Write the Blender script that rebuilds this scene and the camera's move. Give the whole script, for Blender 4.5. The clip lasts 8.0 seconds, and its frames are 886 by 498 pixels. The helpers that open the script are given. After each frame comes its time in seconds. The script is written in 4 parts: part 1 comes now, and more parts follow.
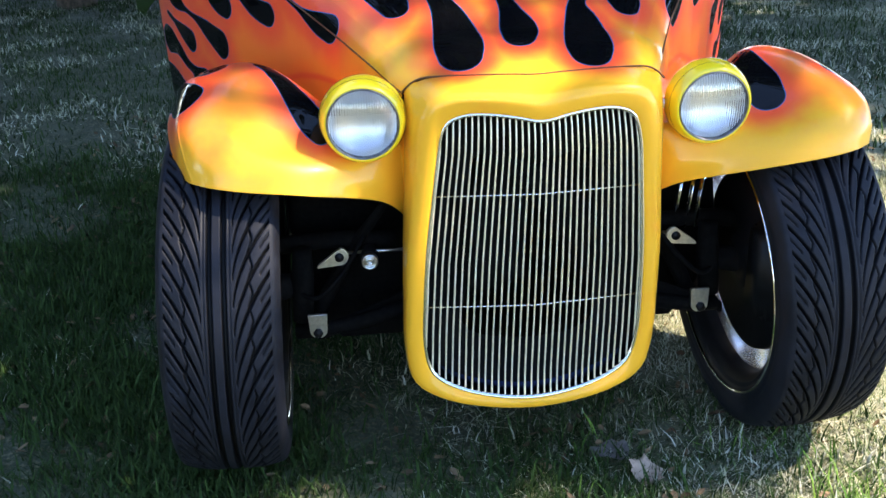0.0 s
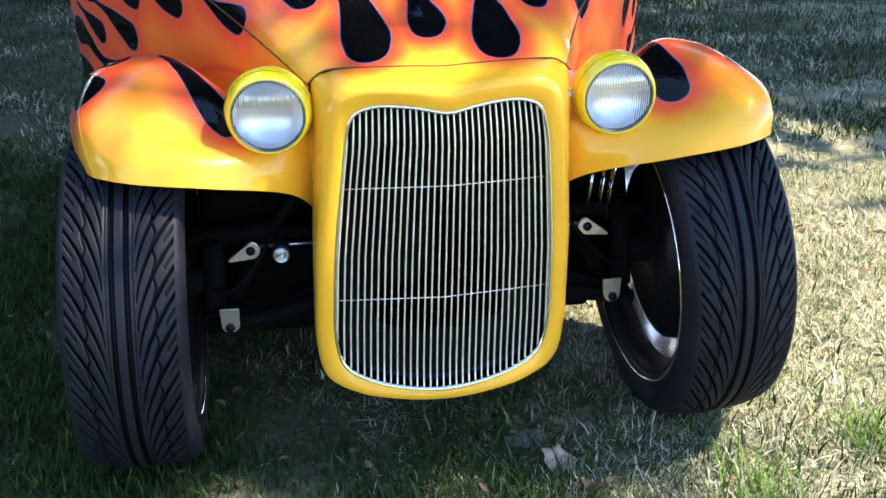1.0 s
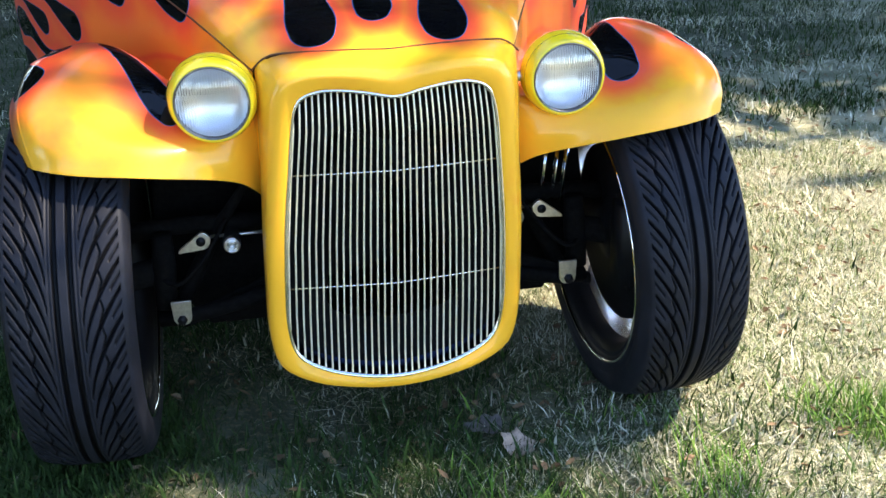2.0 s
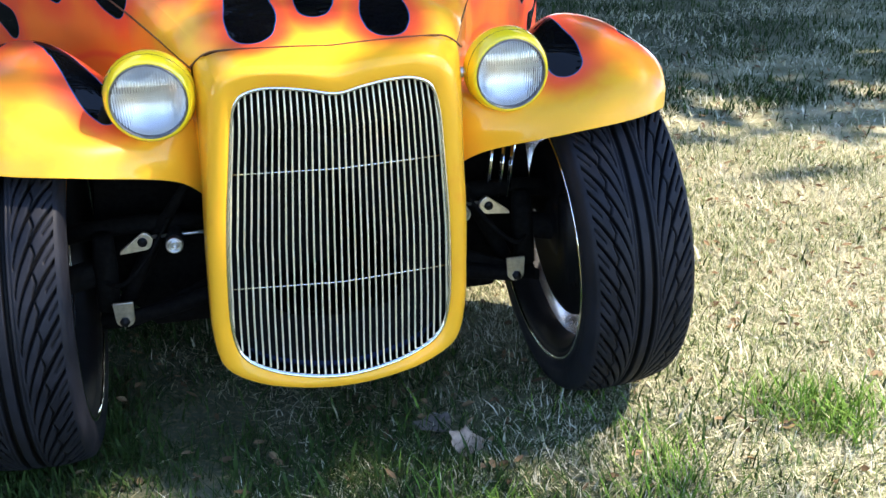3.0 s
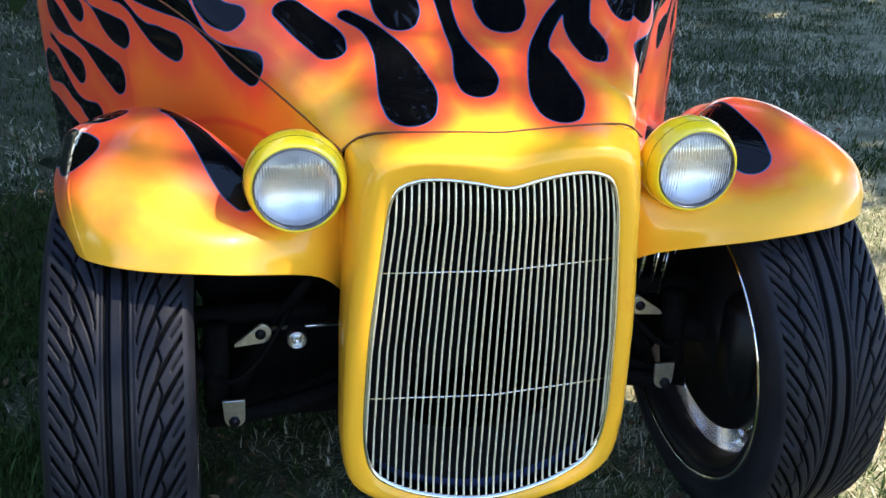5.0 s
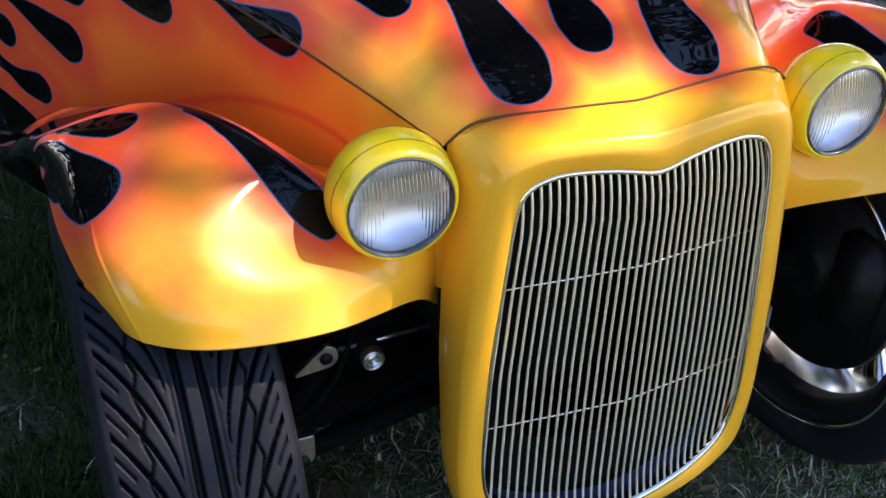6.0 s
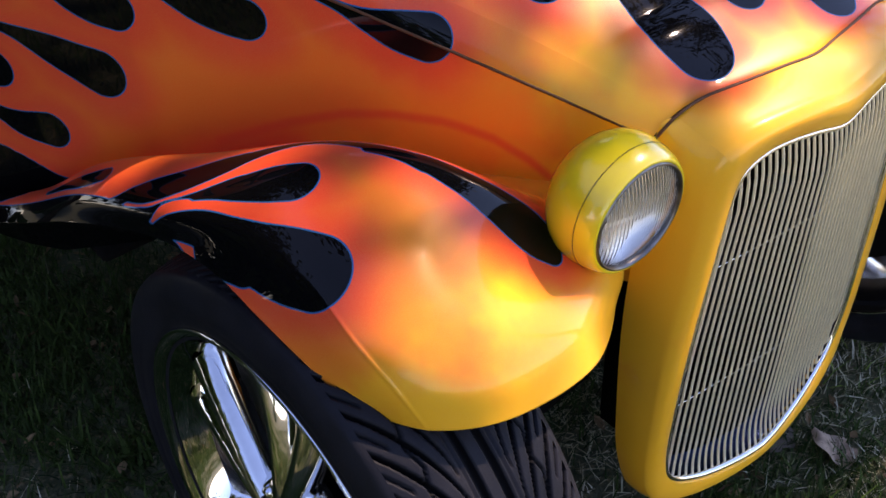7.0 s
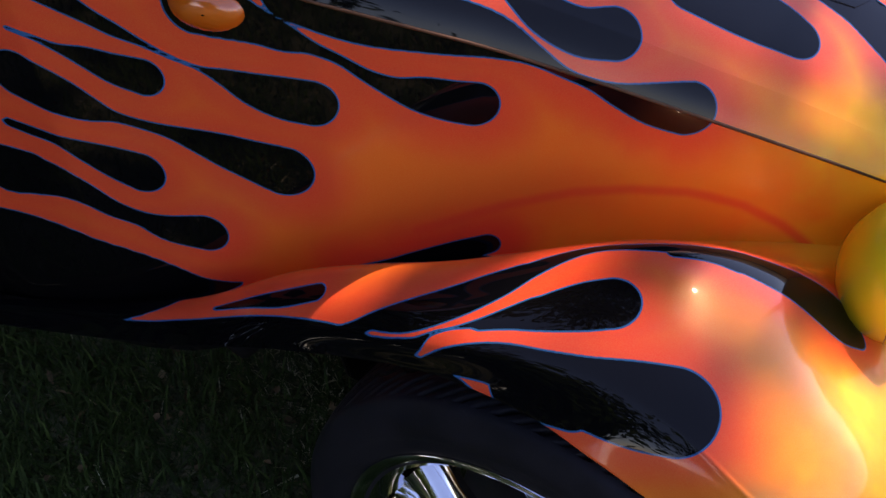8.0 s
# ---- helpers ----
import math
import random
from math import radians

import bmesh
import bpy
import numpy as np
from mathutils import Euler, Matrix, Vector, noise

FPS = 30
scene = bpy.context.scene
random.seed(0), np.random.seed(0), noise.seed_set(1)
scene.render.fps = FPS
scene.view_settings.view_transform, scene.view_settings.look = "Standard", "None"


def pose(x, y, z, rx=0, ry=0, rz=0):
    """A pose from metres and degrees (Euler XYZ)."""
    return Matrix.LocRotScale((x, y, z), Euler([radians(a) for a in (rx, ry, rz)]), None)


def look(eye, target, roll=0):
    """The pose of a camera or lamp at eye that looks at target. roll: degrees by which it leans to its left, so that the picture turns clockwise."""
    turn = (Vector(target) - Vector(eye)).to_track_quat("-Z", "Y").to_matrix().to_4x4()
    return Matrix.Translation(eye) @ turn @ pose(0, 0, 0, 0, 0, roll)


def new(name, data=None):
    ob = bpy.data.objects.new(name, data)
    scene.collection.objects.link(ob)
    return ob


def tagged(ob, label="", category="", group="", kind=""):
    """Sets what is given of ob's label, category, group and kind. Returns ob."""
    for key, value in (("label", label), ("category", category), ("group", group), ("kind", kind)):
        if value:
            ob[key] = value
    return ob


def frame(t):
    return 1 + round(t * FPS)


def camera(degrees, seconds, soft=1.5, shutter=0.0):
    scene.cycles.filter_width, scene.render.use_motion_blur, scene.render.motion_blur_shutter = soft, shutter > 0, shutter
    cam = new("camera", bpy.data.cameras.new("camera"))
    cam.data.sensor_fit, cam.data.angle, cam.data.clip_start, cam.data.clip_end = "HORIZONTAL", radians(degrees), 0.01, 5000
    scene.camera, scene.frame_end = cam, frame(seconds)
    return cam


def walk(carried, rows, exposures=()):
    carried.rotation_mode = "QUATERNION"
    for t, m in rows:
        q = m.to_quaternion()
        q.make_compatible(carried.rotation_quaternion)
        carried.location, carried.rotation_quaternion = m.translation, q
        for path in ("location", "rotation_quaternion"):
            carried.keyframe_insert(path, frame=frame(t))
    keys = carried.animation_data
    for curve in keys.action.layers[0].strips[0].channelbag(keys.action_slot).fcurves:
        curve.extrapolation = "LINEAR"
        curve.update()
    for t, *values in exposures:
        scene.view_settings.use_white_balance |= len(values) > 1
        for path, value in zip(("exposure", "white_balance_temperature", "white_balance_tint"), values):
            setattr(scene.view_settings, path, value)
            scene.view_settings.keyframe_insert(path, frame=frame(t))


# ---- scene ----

# ------------------------------------------------------------------ camera
cam = camera(47.8, 8.0, soft=1.5)
PATH = [
    (0, (-0.306, -1.428, 1.232), (-0.174, 0.422, 0.482), -2.2),
    (0.5, (-0.26, -1.429, 1.231), (-0.067, 0.414, 0.479), -2.1),
    (1, (-0.242, -1.435, 1.226), (0.0, 0.398, 0.462), -1.4),
    (1.5, (-0.227, -1.432, 1.216), (0.036, 0.393, 0.441), -1.9),
    (3, (-0.163, -1.423, 1.205), (0.199, 0.377, 0.413), -1.9),
    (3.5, (-0.154, -1.421, 1.215), (0.213, 0.382, 0.429), -1.9),
    (4, (-0.172, -1.395, 1.237), (0.148, 0.436, 0.5), -0.8),
    (4.5, (-0.223, -1.309, 1.253), (0.018, 0.533, 0.512), 0.6),
    (4.7, (-0.282, -1.244, 1.246), (-0.01, 0.597, 0.512), 0.9),
    (5.8, (-0.584, -0.736, 1.317), (-0.006, 0.916, 0.348), -1.8),
    (6, (-0.626, -0.643, 1.337), (-0.022, 0.946, 0.283), -1.7),
    (6.5, (-0.802, -0.43, 1.365), (-0.007, 0.992, 0.203), -1.3),
    (7, (-0.996, -0.223, 1.416), (-0.027, 0.999, 0.163), -2.6),
    (7.5, (-1.079, 0.015, 1.451), (-0.05, 1.081, 0.108), -3.9),
    (8, (-1.157, 0.236, 1.491), (-0.045, 1.177, 0.121), -1.5),
]
EXPOSURES = [(0, 2.36, 7000, 14), (4.7, 2.24, 7000, 14), (6.0, 1.84, 7600, 25), (6.5, 1.72, 7900, 30), (7.0, 1.66, 8100, 33), (7.5, 1.66, 8200, 34), (8.0, 1.70, 8500, 36)]
walk(cam, [(t, look(eye, target, roll)) for t, eye, target, roll in PATH], EXPOSURES)

# ------------------------------------------------------------------ light
SUN_AZ, SUN_EL = 100.0, 52.0        # azimuth from +y towards +x, elevation
world = bpy.data.worlds.new("sky")
scene.world = world
world.use_nodes = True
wn = world.node_tree
sky = wn.nodes.new("ShaderNodeTexSky")
sky.sky_type, sky.sun_disc = "NISHITA", False
sky.air_density, sky.dust_density, sky.ozone_density = 0.75, 0.0, 5.0
sky.sun_elevation, sky.sun_rotation = radians(SUN_EL), radians(SUN_AZ)
wn.links.new(sky.outputs[0], wn.nodes["Background"].inputs[0])
wn.nodes["Background"].inputs[1].default_value = 0.15
sun_data = bpy.data.lights.new("sun", "SUN")
sun_data.energy, sun_data.angle, sun_data.color = 2.75, radians(0.55), (1.0, 0.95, 0.86)
sun = new("sun", sun_data)
sun_way = Vector((math.sin(radians(SUN_AZ)) * math.cos(radians(SUN_EL)), math.cos(radians(SUN_AZ)) * math.cos(radians(SUN_EL)), math.sin(radians(SUN_EL))))
sun.matrix_world = look(sun_way * 30, (0, 0, 0))


# ------------------------------------------------------------------ materials
class Mat:
    """A small wrapper to write node materials briefly."""

    def __init__(self, name, **base):
        self.m = bpy.data.materials.new(name)
        self.m.use_nodes = True
        self.t = self.m.node_tree
        self.b = self.t.nodes["Principled BSDF"]
        for k, v in base.items():
            self.b.inputs[k.replace("_", " ")].default_value = v

    def node(self, kind, out=0, **ins):
        n = self.t.nodes.new("ShaderNode" + kind)
        for k, v in ins.items():
            key = int(k[1:]) if k[0] == "i" and k[1:].isdigit() else k.replace("_", " ")
            if isinstance(v, bpy.types.NodeSocket):
                self.t.links.new(v, n.inputs[key])
            else:
                n.inputs[key].default_value = v
        return n

    def math(self, op, a, b=0.0, c=0.0, clamp=False):
        n = self.node("Math", i0=a, i1=b, i2=c)
        n.operation, n.use_clamp = op, clamp
        return n.outputs[0]

    def mix(self, f, a, b, mode="MIX"):
        n = self.t.nodes.new("ShaderNodeMix")
        n.data_type, n.blend_type = "RGBA", mode
        for i, v in ((0, f), (6, a), (7, b)):
            if isinstance(v, bpy.types.NodeSocket):
                self.t.links.new(v, n.inputs[i])
            else:
                n.inputs[i].default_value = (*v, 1) if isinstance(v, tuple) and len(v) == 3 else v
        return n.outputs[2]

    def coords(self, which="Object"):
        return self.t.nodes.new("ShaderNodeTexCoord").outputs[which]

    def noise(self, scale, detail=4.0, vec=None, rough=0.55):
        n = self.node("TexNoise", Scale=scale, Detail=detail, Roughness=rough)
        self.t.links.new(vec or self.coords(), n.inputs["Vector"])
        return n.outputs["Fac"]

    def band(self, v, lo, hi):
        n = self.node("MapRange", i0=v, i1=lo, i2=hi)
        n.interpolation_type = "SMOOTHSTEP"
        return n.outputs[0]

    def set(self, name, v):
        self.t.links.new(v, self.b.inputs[name])
        return self

    def bump(self, height, strength=0.3, distance=0.002):
        n = self.node("Bump", Strength=strength, Distance=distance, Height=height)
        self.t.links.new(n.outputs[0], self.b.inputs["Normal"])
        return self


def paint_material():
    """Candy flame paint: yellow nose, orange body, red shading round the black licks, blue pinstripe."""
    k = Mat("flame_paint", Roughness=0.31, Specular_IOR_Level=0.02, Coat_Weight=0.72, Coat_Roughness=0.025, Coat_IOR=1.40)
    d = k.t.nodes.new("ShaderNodeAttribute")
    d.attribute_name = "lick_edge"
    dist = d.outputs["Fac"]
    w = k.t.nodes.new("ShaderNodeAttribute")
    w.attribute_name = "warmth"
    cloud = k.noise(8.0, 3.0)
    warm = k.math("ADD", w.outputs["Fac"], k.math("MULTIPLY", k.math("SUBTRACT", cloud, 0.5), 0.85))
    warm = k.math("ADD", warm, k.math("MULTIPLY", k.math("SUBTRACT", k.noise(24.0, 2.0), 0.5), 0.40))
    base = k.mix(k.band(warm, 0.15, 0.6), YELLOW, ORANGE)
    base = k.mix(k.band(warm, 0.75, 1.3), base, DEEP_ORANGE)
    halo = k.math("ADD", dist, k.math("MULTIPLY", k.math("SUBTRACT", k.noise(14.0, 2.0), 0.5), 0.03))
    base = k.mix(k.band(halo, 0.070, 0.003), base, RED)
    # red painted on the body side where it mirrors the fender's edge
    refl_line = k.t.nodes.new("ShaderNodeAttribute")
    refl_line.attribute_name = "fender_reflection"
    base = k.mix(k.math("MULTIPLY", k.band(refl_line.outputs["Fac"], 0.011, 0.001), 0.75), base, RED)
    flake = k.noise(900.0, 1.0)
    base = k.mix(k.math("MULTIPLY", flake, 0.25), base, k.mix(0.5, base, (1.0, 0.8, 0.3)))
    stripe = k.mix(k.band(dist, 0.0012, 0.0019), BLUE, base)
    black = k.mix(k.band(dist, -0.0006, 0.0004), BLACK, stripe)
    k.set("Base Color", black)
    # the flake under the lacquer gives the colours, but not the black, a broad warm sheen
    k.set("Specular IOR Level", k.math("MULTIPLY", k.band(dist, 0.0, 0.003), 0.30))
    k.b.inputs["Specular Tint"].default_value = (1.0, 0.80, 0.44, 1)
    return k.m


YELLOW, ORANGE, DEEP_ORANGE = (0.95, 0.412, 0.008), (0.95, 0.220, 0.008), (0.93, 0.135, 0.006)
RED, BLUE, BLACK = (0.88, 0.036, 0.012), (0.002, 0.110, 0.28), (0.0025, 0.0025, 0.003)
M_PAINT = paint_material()


def simple(name, colour, rough, metal=0.0, grain=0.0, scale=60.0, bump=0.0, **kw):
    k = Mat(name, Roughness=rough, Metallic=metal, **kw)
    n = k.noise(scale)
    dark = tuple(c * (1 - grain) for c in colour)
    light = tuple(min(1.0, c * (1 + grain)) for c in colour)
    k.set("Base Color", k.mix(k.band(n, 0.3, 0.7), dark, light))
    if bump:
        k.bump(n, bump, 0.002)
    return k.m


M_CHROME = simple("chrome", (0.82, 0.83, 0.85), 0.045, 1.0, 0.04, 30)
M_STEEL = simple("polished_steel", (0.78, 0.75, 0.68), 0.16, 1.0, 0.06, 80)
M_ALLOY = simple("brushed_alloy", (0.70, 0.69, 0.66), 0.32, 1.0, 0.12, 120)
M_BLACKMETAL = simple("black_enamel", (0.006, 0.006, 0.007), 0.5, 0.0, 0.3, 40, Specular_IOR_Level=0.3)
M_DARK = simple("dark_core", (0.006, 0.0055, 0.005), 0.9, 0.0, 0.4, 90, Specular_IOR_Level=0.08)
M_YELLOW = simple("yellow_enamel", (0.88, 0.65, 0.02), 0.25, 0.0, 0.05, 8, Coat_Weight=1.0, Coat_Roughness=0.03)
M_SEAM = simple("seam_shadow", (0.09, 0.028, 0.005), 0.7)
M_BAR = simple("satin_nickel", (0.90, 0.79, 0.53), 0.34, 0.45, 0.06, 60)
M_SILL = simple("polished_sill", (0.014, 0.022, 0.05), 0.22, 1.0, 0.08, 40)
M_AMBER = simple("amber_plastic", (0.60, 0.11, 0.008), 0.2, 0.0, 0.1, 30, Coat_Weight=1.0)
M_DISC = simple("brake_iron", (0.18, 0.17, 0.16), 0.35, 1.0, 0.3, 60)


def rubber():
    k = Mat("tyre_rubber", Roughness=0.6, Specular_IOR_Level=0.14)
    n, f = k.noise(22.0, 5.0), k.noise(300.0, 2.0)
    c = k.mix(k.band(n, 0.3, 0.75), (0.007, 0.0075, 0.010), (0.015, 0.0155, 0.0205))
    c = k.mix(k.math("MULTIPLY", f, 0.3), c, (0.022, 0.0225, 0.027))
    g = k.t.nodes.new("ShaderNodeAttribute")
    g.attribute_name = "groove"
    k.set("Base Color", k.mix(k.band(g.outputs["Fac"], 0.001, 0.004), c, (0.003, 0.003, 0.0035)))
    k.set("Roughness", k.math("MULTIPLY_ADD", n, 0.3, 0.38))
    return k.bump(f, 0.25, 0.001).m


M_RUBBER = rubber()


def lens_glass():
    k = Mat("lens_glass", Roughness=0.02, Transmission_Weight=1.0, IOR=1.45)
    return k.m


M_GLASS = lens_glass()


def soil():
    k = Mat("turf_soil", Roughness=0.95)
    big, mid, fine = k.noise(0.9, 4.0), k.noise(7.0, 5.0), k.noise(90.0, 4.0)
    c = k.mix(k.band(mid, 0.3, 0.7), (0.17, 0.18, 0.075), (0.46, 0.43, 0.27))
    # greener and darker left and far back: the lawn's shade is in the colour
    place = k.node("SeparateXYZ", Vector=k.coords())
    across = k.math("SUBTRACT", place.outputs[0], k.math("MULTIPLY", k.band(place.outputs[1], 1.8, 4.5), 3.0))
    shade_mix = k.band(k.math("MULTIPLY_ADD", k.math("SUBTRACT", big, 0.5), 4.0, across), 2.6, -1.0)
    c = k.mix(k.math("MULTIPLY", shade_mix, 0.85), c, (0.012, 0.026, 0.006))
    c = k.mix(k.band(fine, 0.45, 0.8), c, (0.26, 0.21, 0.11))
    k.set("Base Color", c)
    return k.bump(fine, 0.9, 0.012).m


def grass(name, a, b):
    k = Mat(name, Roughness=0.7, Specular_IOR_Level=0.15)
    r = k.t.nodes.new("ShaderNodeNewGeometry").outputs["Random Per Island"]
    c = k.mix(r, a, b)
    k.set("Base Color", k.mix(k.band(k.noise(60.0), 0.3, 0.7), c, k.mix(0.3, c, (0.02, 0.03, 0.008))))
    return k.m


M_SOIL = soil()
# green kept dark, with the shade of the left and far lawn in its colour
M_SHADED_GRASS = grass("shaded_grass", (0.011, 0.028, 0.005), (0.048, 0.090, 0.016))
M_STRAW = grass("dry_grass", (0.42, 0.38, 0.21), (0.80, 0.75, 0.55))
M_LEAF = grass("dead_leaf", (0.08, 0.045, 0.022), (0.30, 0.19, 0.10))
M_PALELEAF = simple("pale_leaf", (0.42, 0.29, 0.20), 0.8, 0.0, 0.3, 70, 0.4)
M_GREYLEAF = simple("grey_leaf", (0.16, 0.13, 0.11), 0.85, 0.0, 0.3, 60, 0.4)
# lighter copy of the green grass, coloured for the sunlit right side
M_SUNLIT_GRASS = grass("sunlit_grass", (0.12, 0.17, 0.05), (0.34, 0.38, 0.17))
M_BARREL = simple("brushed_rim", (0.80, 0.80, 0.80), 0.20, 1.0, 0.08, 60)
M_LUSH = grass("lush_grass", (0.06, 0.15, 0.015), (0.20, 0.32, 0.05))
M_FOLIAGE = grass("tree_foliage", (0.014, 0.032, 0.006), (0.04, 0.075, 0.014))
M_BARK = simple("bark", (0.09, 0.065, 0.045), 0.9, 0.0, 0.5, 25, 0.8)


# ------------------------------------------------------------------ mesh helpers
def part(name, bm, material, parent, label="", smooth=True):
    """Links a bmesh as one mesh object under a thing or a part."""
    me = bpy.data.meshes.new(name)
    bm.normal_update()
    bm.to_mesh(me)
    bm.free()
    me.materials.append(material)
    if smooth:
        me.shade_smooth()
    ob = new(name, me)
    ob.parent = parent
    return tagged(ob, label) if label else ob


def catmull(pts, n):
    """n samples of a smooth curve through control points (any dimension)."""
    p = np.array(pts, float)
    p = np.vstack([2 * p[0] - p[1], p, 2 * p[-1] - p[-2]])
    u = np.linspace(0, len(pts) - 1, n)
    i = np.minimum(u.astype(int), len(pts) - 2)
    f = (u - i)[:, None]
    a, b, c, d = p[i], p[i + 1], p[i + 2], p[i + 3]
    return 0.5 * (2 * b + (c - a) * f + (2 * a - 5 * b + 4 * c - d) * f ** 2 + (3 * b - a - 3 * c + d) * f ** 3)


def grid_bm(g, close=False, flip=False):
    """A bmesh from an (n, m, 3) grid; close joins the last column to the first."""
    g = np.asarray(g)
    n, m = g.shape[:2]
    bm = bmesh.new()
    vs = [[bm.verts.new(g[i, j]) for j in range(m)] for i in range(n)]
    for i in range(n - 1):
        for j in range(m if close else m - 1):
            q = [vs[i][j], vs[i + 1][j], vs[i + 1][(j + 1) % m], vs[i][(j + 1) % m]]
            bm.faces.new(q[::-1] if flip else q)
    return bm


def add_grid(bm, g, close=False, flip=False):
    g = np.asarray(g)
    n, m = g.shape[:2]
    vs = [[bm.verts.new(g[i, j]) for j in range(m)] for i in range(n)]
    for i in range(n - 1):
        for j in range(m if close else m - 1):
            q = [vs[i][j], vs[i + 1][j], vs[i + 1][(j + 1) % m], vs[i][(j + 1) % m]]
            bm.faces.new(q[::-1] if flip else q)
    return vs


def lathe(profile, steps=64, bm=None, axis="x", a0=0.0, a1=360.0):
    """Turns (along, radius) points round an axis through the origin."""
    bm = bm or bmesh.new()
    full = a1 - a0 >= 360
    rows = []
    for k in range(steps if full else steps + 1):
        a = radians(a0 + (a1 - a0) * k / steps)
        ring = []
        for s, r in profile:
            c, d = r * math.cos(a), r * math.sin(a)
            ring.append({"x": (s, c, d), "y": (c, s, d), "z": (c, d, s)}[axis])
        rows.append(ring)
    g = np.array(rows).transpose(1, 0, 2)
    add_grid(bm, g, close=full)
    bmesh.ops.recalc_face_normals(bm, faces=bm.faces)
    return bm


def tube(path, radius, sides=10, bm=None, caps=True):
    """A round bar along a path; radius is a number or one per point."""
    bm = bm or bmesh.new()
    path = [Vector(p) for p in path]
    rad = radius if hasattr(radius, "__len__") else [radius] * len(path)
    up = Vector((0.13, 0.21, 0.97))
    rings = []
    for i, p in enumerate(path):
        t = (path[min(i + 1, len(path) - 1)] - path[max(i - 1, 0)]).normalized()
        u = t.cross(up).normalized()
        v = t.cross(u)
        rings.append([bm.verts.new(p + (u * math.cos(2 * math.pi * k / sides) + v * math.sin(2 * math.pi * k / sides)) * rad[i]) for k in range(sides)])
    for a, b in zip(rings, rings[1:]):
        for k in range(sides):
            bm.faces.new((a[k], a[(k + 1) % sides], b[(k + 1) % sides], b[k]))
    if caps:
        bm.faces.new(rings[0][::-1])
        bm.faces.new(rings[-1])
    return bm


def slab(outline, depth, bm=None, m=None, bevel=0.0):
    """Extrudes a 2D outline (x, z) by depth along y, with optional edge bevel."""
    b = bmesh.new()
    f = b.faces.new([b.verts.new((x, 0, z)) for x, z in outline])
    ex = bmesh.ops.extrude_face_region(b, geom=[f])
    bmesh.ops.translate(b, verts=[v for v in ex["geom"] if isinstance(v, bmesh.types.BMVert)], vec=(0, depth, 0))
    bmesh.ops.recalc_face_normals(b, faces=b.faces)
    if bevel:
        bmesh.ops.bevel(b, geom=b.edges[:], offset=bevel, segments=2, affect="EDGES", clamp_overlap=True)
    if m is not None:
        b.transform(m)
    if bm is None:
        return b
    me = bpy.data.meshes.new("tmp")
    b.to_mesh(me)
    b.free()
    bm.from_mesh(me)
    bpy.data.meshes.remove(me)
    return bm


def box(size, m=None, bevel=0.003):
    b = bmesh.new()
    bmesh.ops.create_cube(b, size=1.0, matrix=Matrix.Diagonal((*size, 1)))
    if bevel:
        bmesh.ops.bevel(b, geom=b.edges[:], offset=bevel, segments=2, affect="EDGES", clamp_overlap=True)
    if m is not None:
        b.transform(m)
    return b


def empty(name, parent=None, m=None):
    ob = new(name)
    ob.empty_display_size = 0.05
    ob.parent = parent
    if m is not None:
        ob.matrix_basis = m
    return ob


# ------------------------------------------------------------------ the car
car = tagged(empty("hot_rod_car"), "yellow and orange hot rod with black flame licks parked on grass", "car")
CX = -0.002                                  # the car's middle line at the grille


def mid(y):
    """The middle line, sheared sideways towards the rear to fit the camera's view."""
    return CX - 0.09 * max(0.0, y - 0.30)



# Black licks of the flame paint: knots (x, y, z, radius), head first, on the left side and mirrored, or on the hood once.
LICKS, HOOD_LICKS = [], []


def lick(*knots):
    LICKS.append(np.array(catmull(knots, 4 * len(knots)), float))


def hood_lick(*knots):
    HOOD_LICKS.append(np.array(catmull(knots, 4 * len(knots)), float))


lick((-0.503, 0.742, 0.912, 0.0253), (-0.517, 0.759, 0.916, 0.0238), (-0.534, 0.781, 0.924, 0.0205), (-0.552, 0.802, 0.933, 0.0121), (-0.569, 0.823, 0.948, 0.0068), (-0.586, 0.842, 0.967, 0.0048), (-0.602, 0.863, 0.981, 0.0072), (-0.616, 0.884, 0.991, 0.0151), (-0.63, 0.905, 1.003, 0.0199), (-0.659, 0.947, 1.025, 0.034))
lick((-0.605, 0.868, 0.916, 0.0266), (-0.621, 0.891, 0.921, 0.0253), (-0.637, 0.914, 0.93, 0.0194), (-0.652, 0.936, 0.943, 0.0101), (-0.667, 0.957, 0.954, 0.0019), (-0.682, 0.979, 0.966, 0.0015), (-0.695, 0.999, 0.98, 0.003), (-0.709, 1.02, 0.994, 0.0074), (-0.722, 1.04, 1.009, 0.0092), (-0.745, 1.075, 1.038, 0.0163))
lick((-0.7, 1.006, 0.941, 0.0214), (-0.715, 1.029, 0.949, 0.0181), (-0.729, 1.051, 0.961, 0.0122), (-0.744, 1.073, 0.971, 0.0044), (-0.757, 1.094, 0.983, 0.0018), (-0.767, 1.114, 0.99, 0.0015))
lick((-0.627, 0.902, 0.827, 0.033), (-0.644, 0.926, 0.839, 0.0273), (-0.66, 0.949, 0.851, 0.0223), (-0.676, 0.972, 0.863, 0.0152), (-0.692, 0.995, 0.874, 0.0083), (-0.707, 1.018, 0.882, 0.0055), (-0.723, 1.042, 0.891, 0.0069), (-0.738, 1.065, 0.901, 0.017), (-0.752, 1.087, 0.914, 0.0244), (-0.77, 1.121, 0.935, 0.0281))
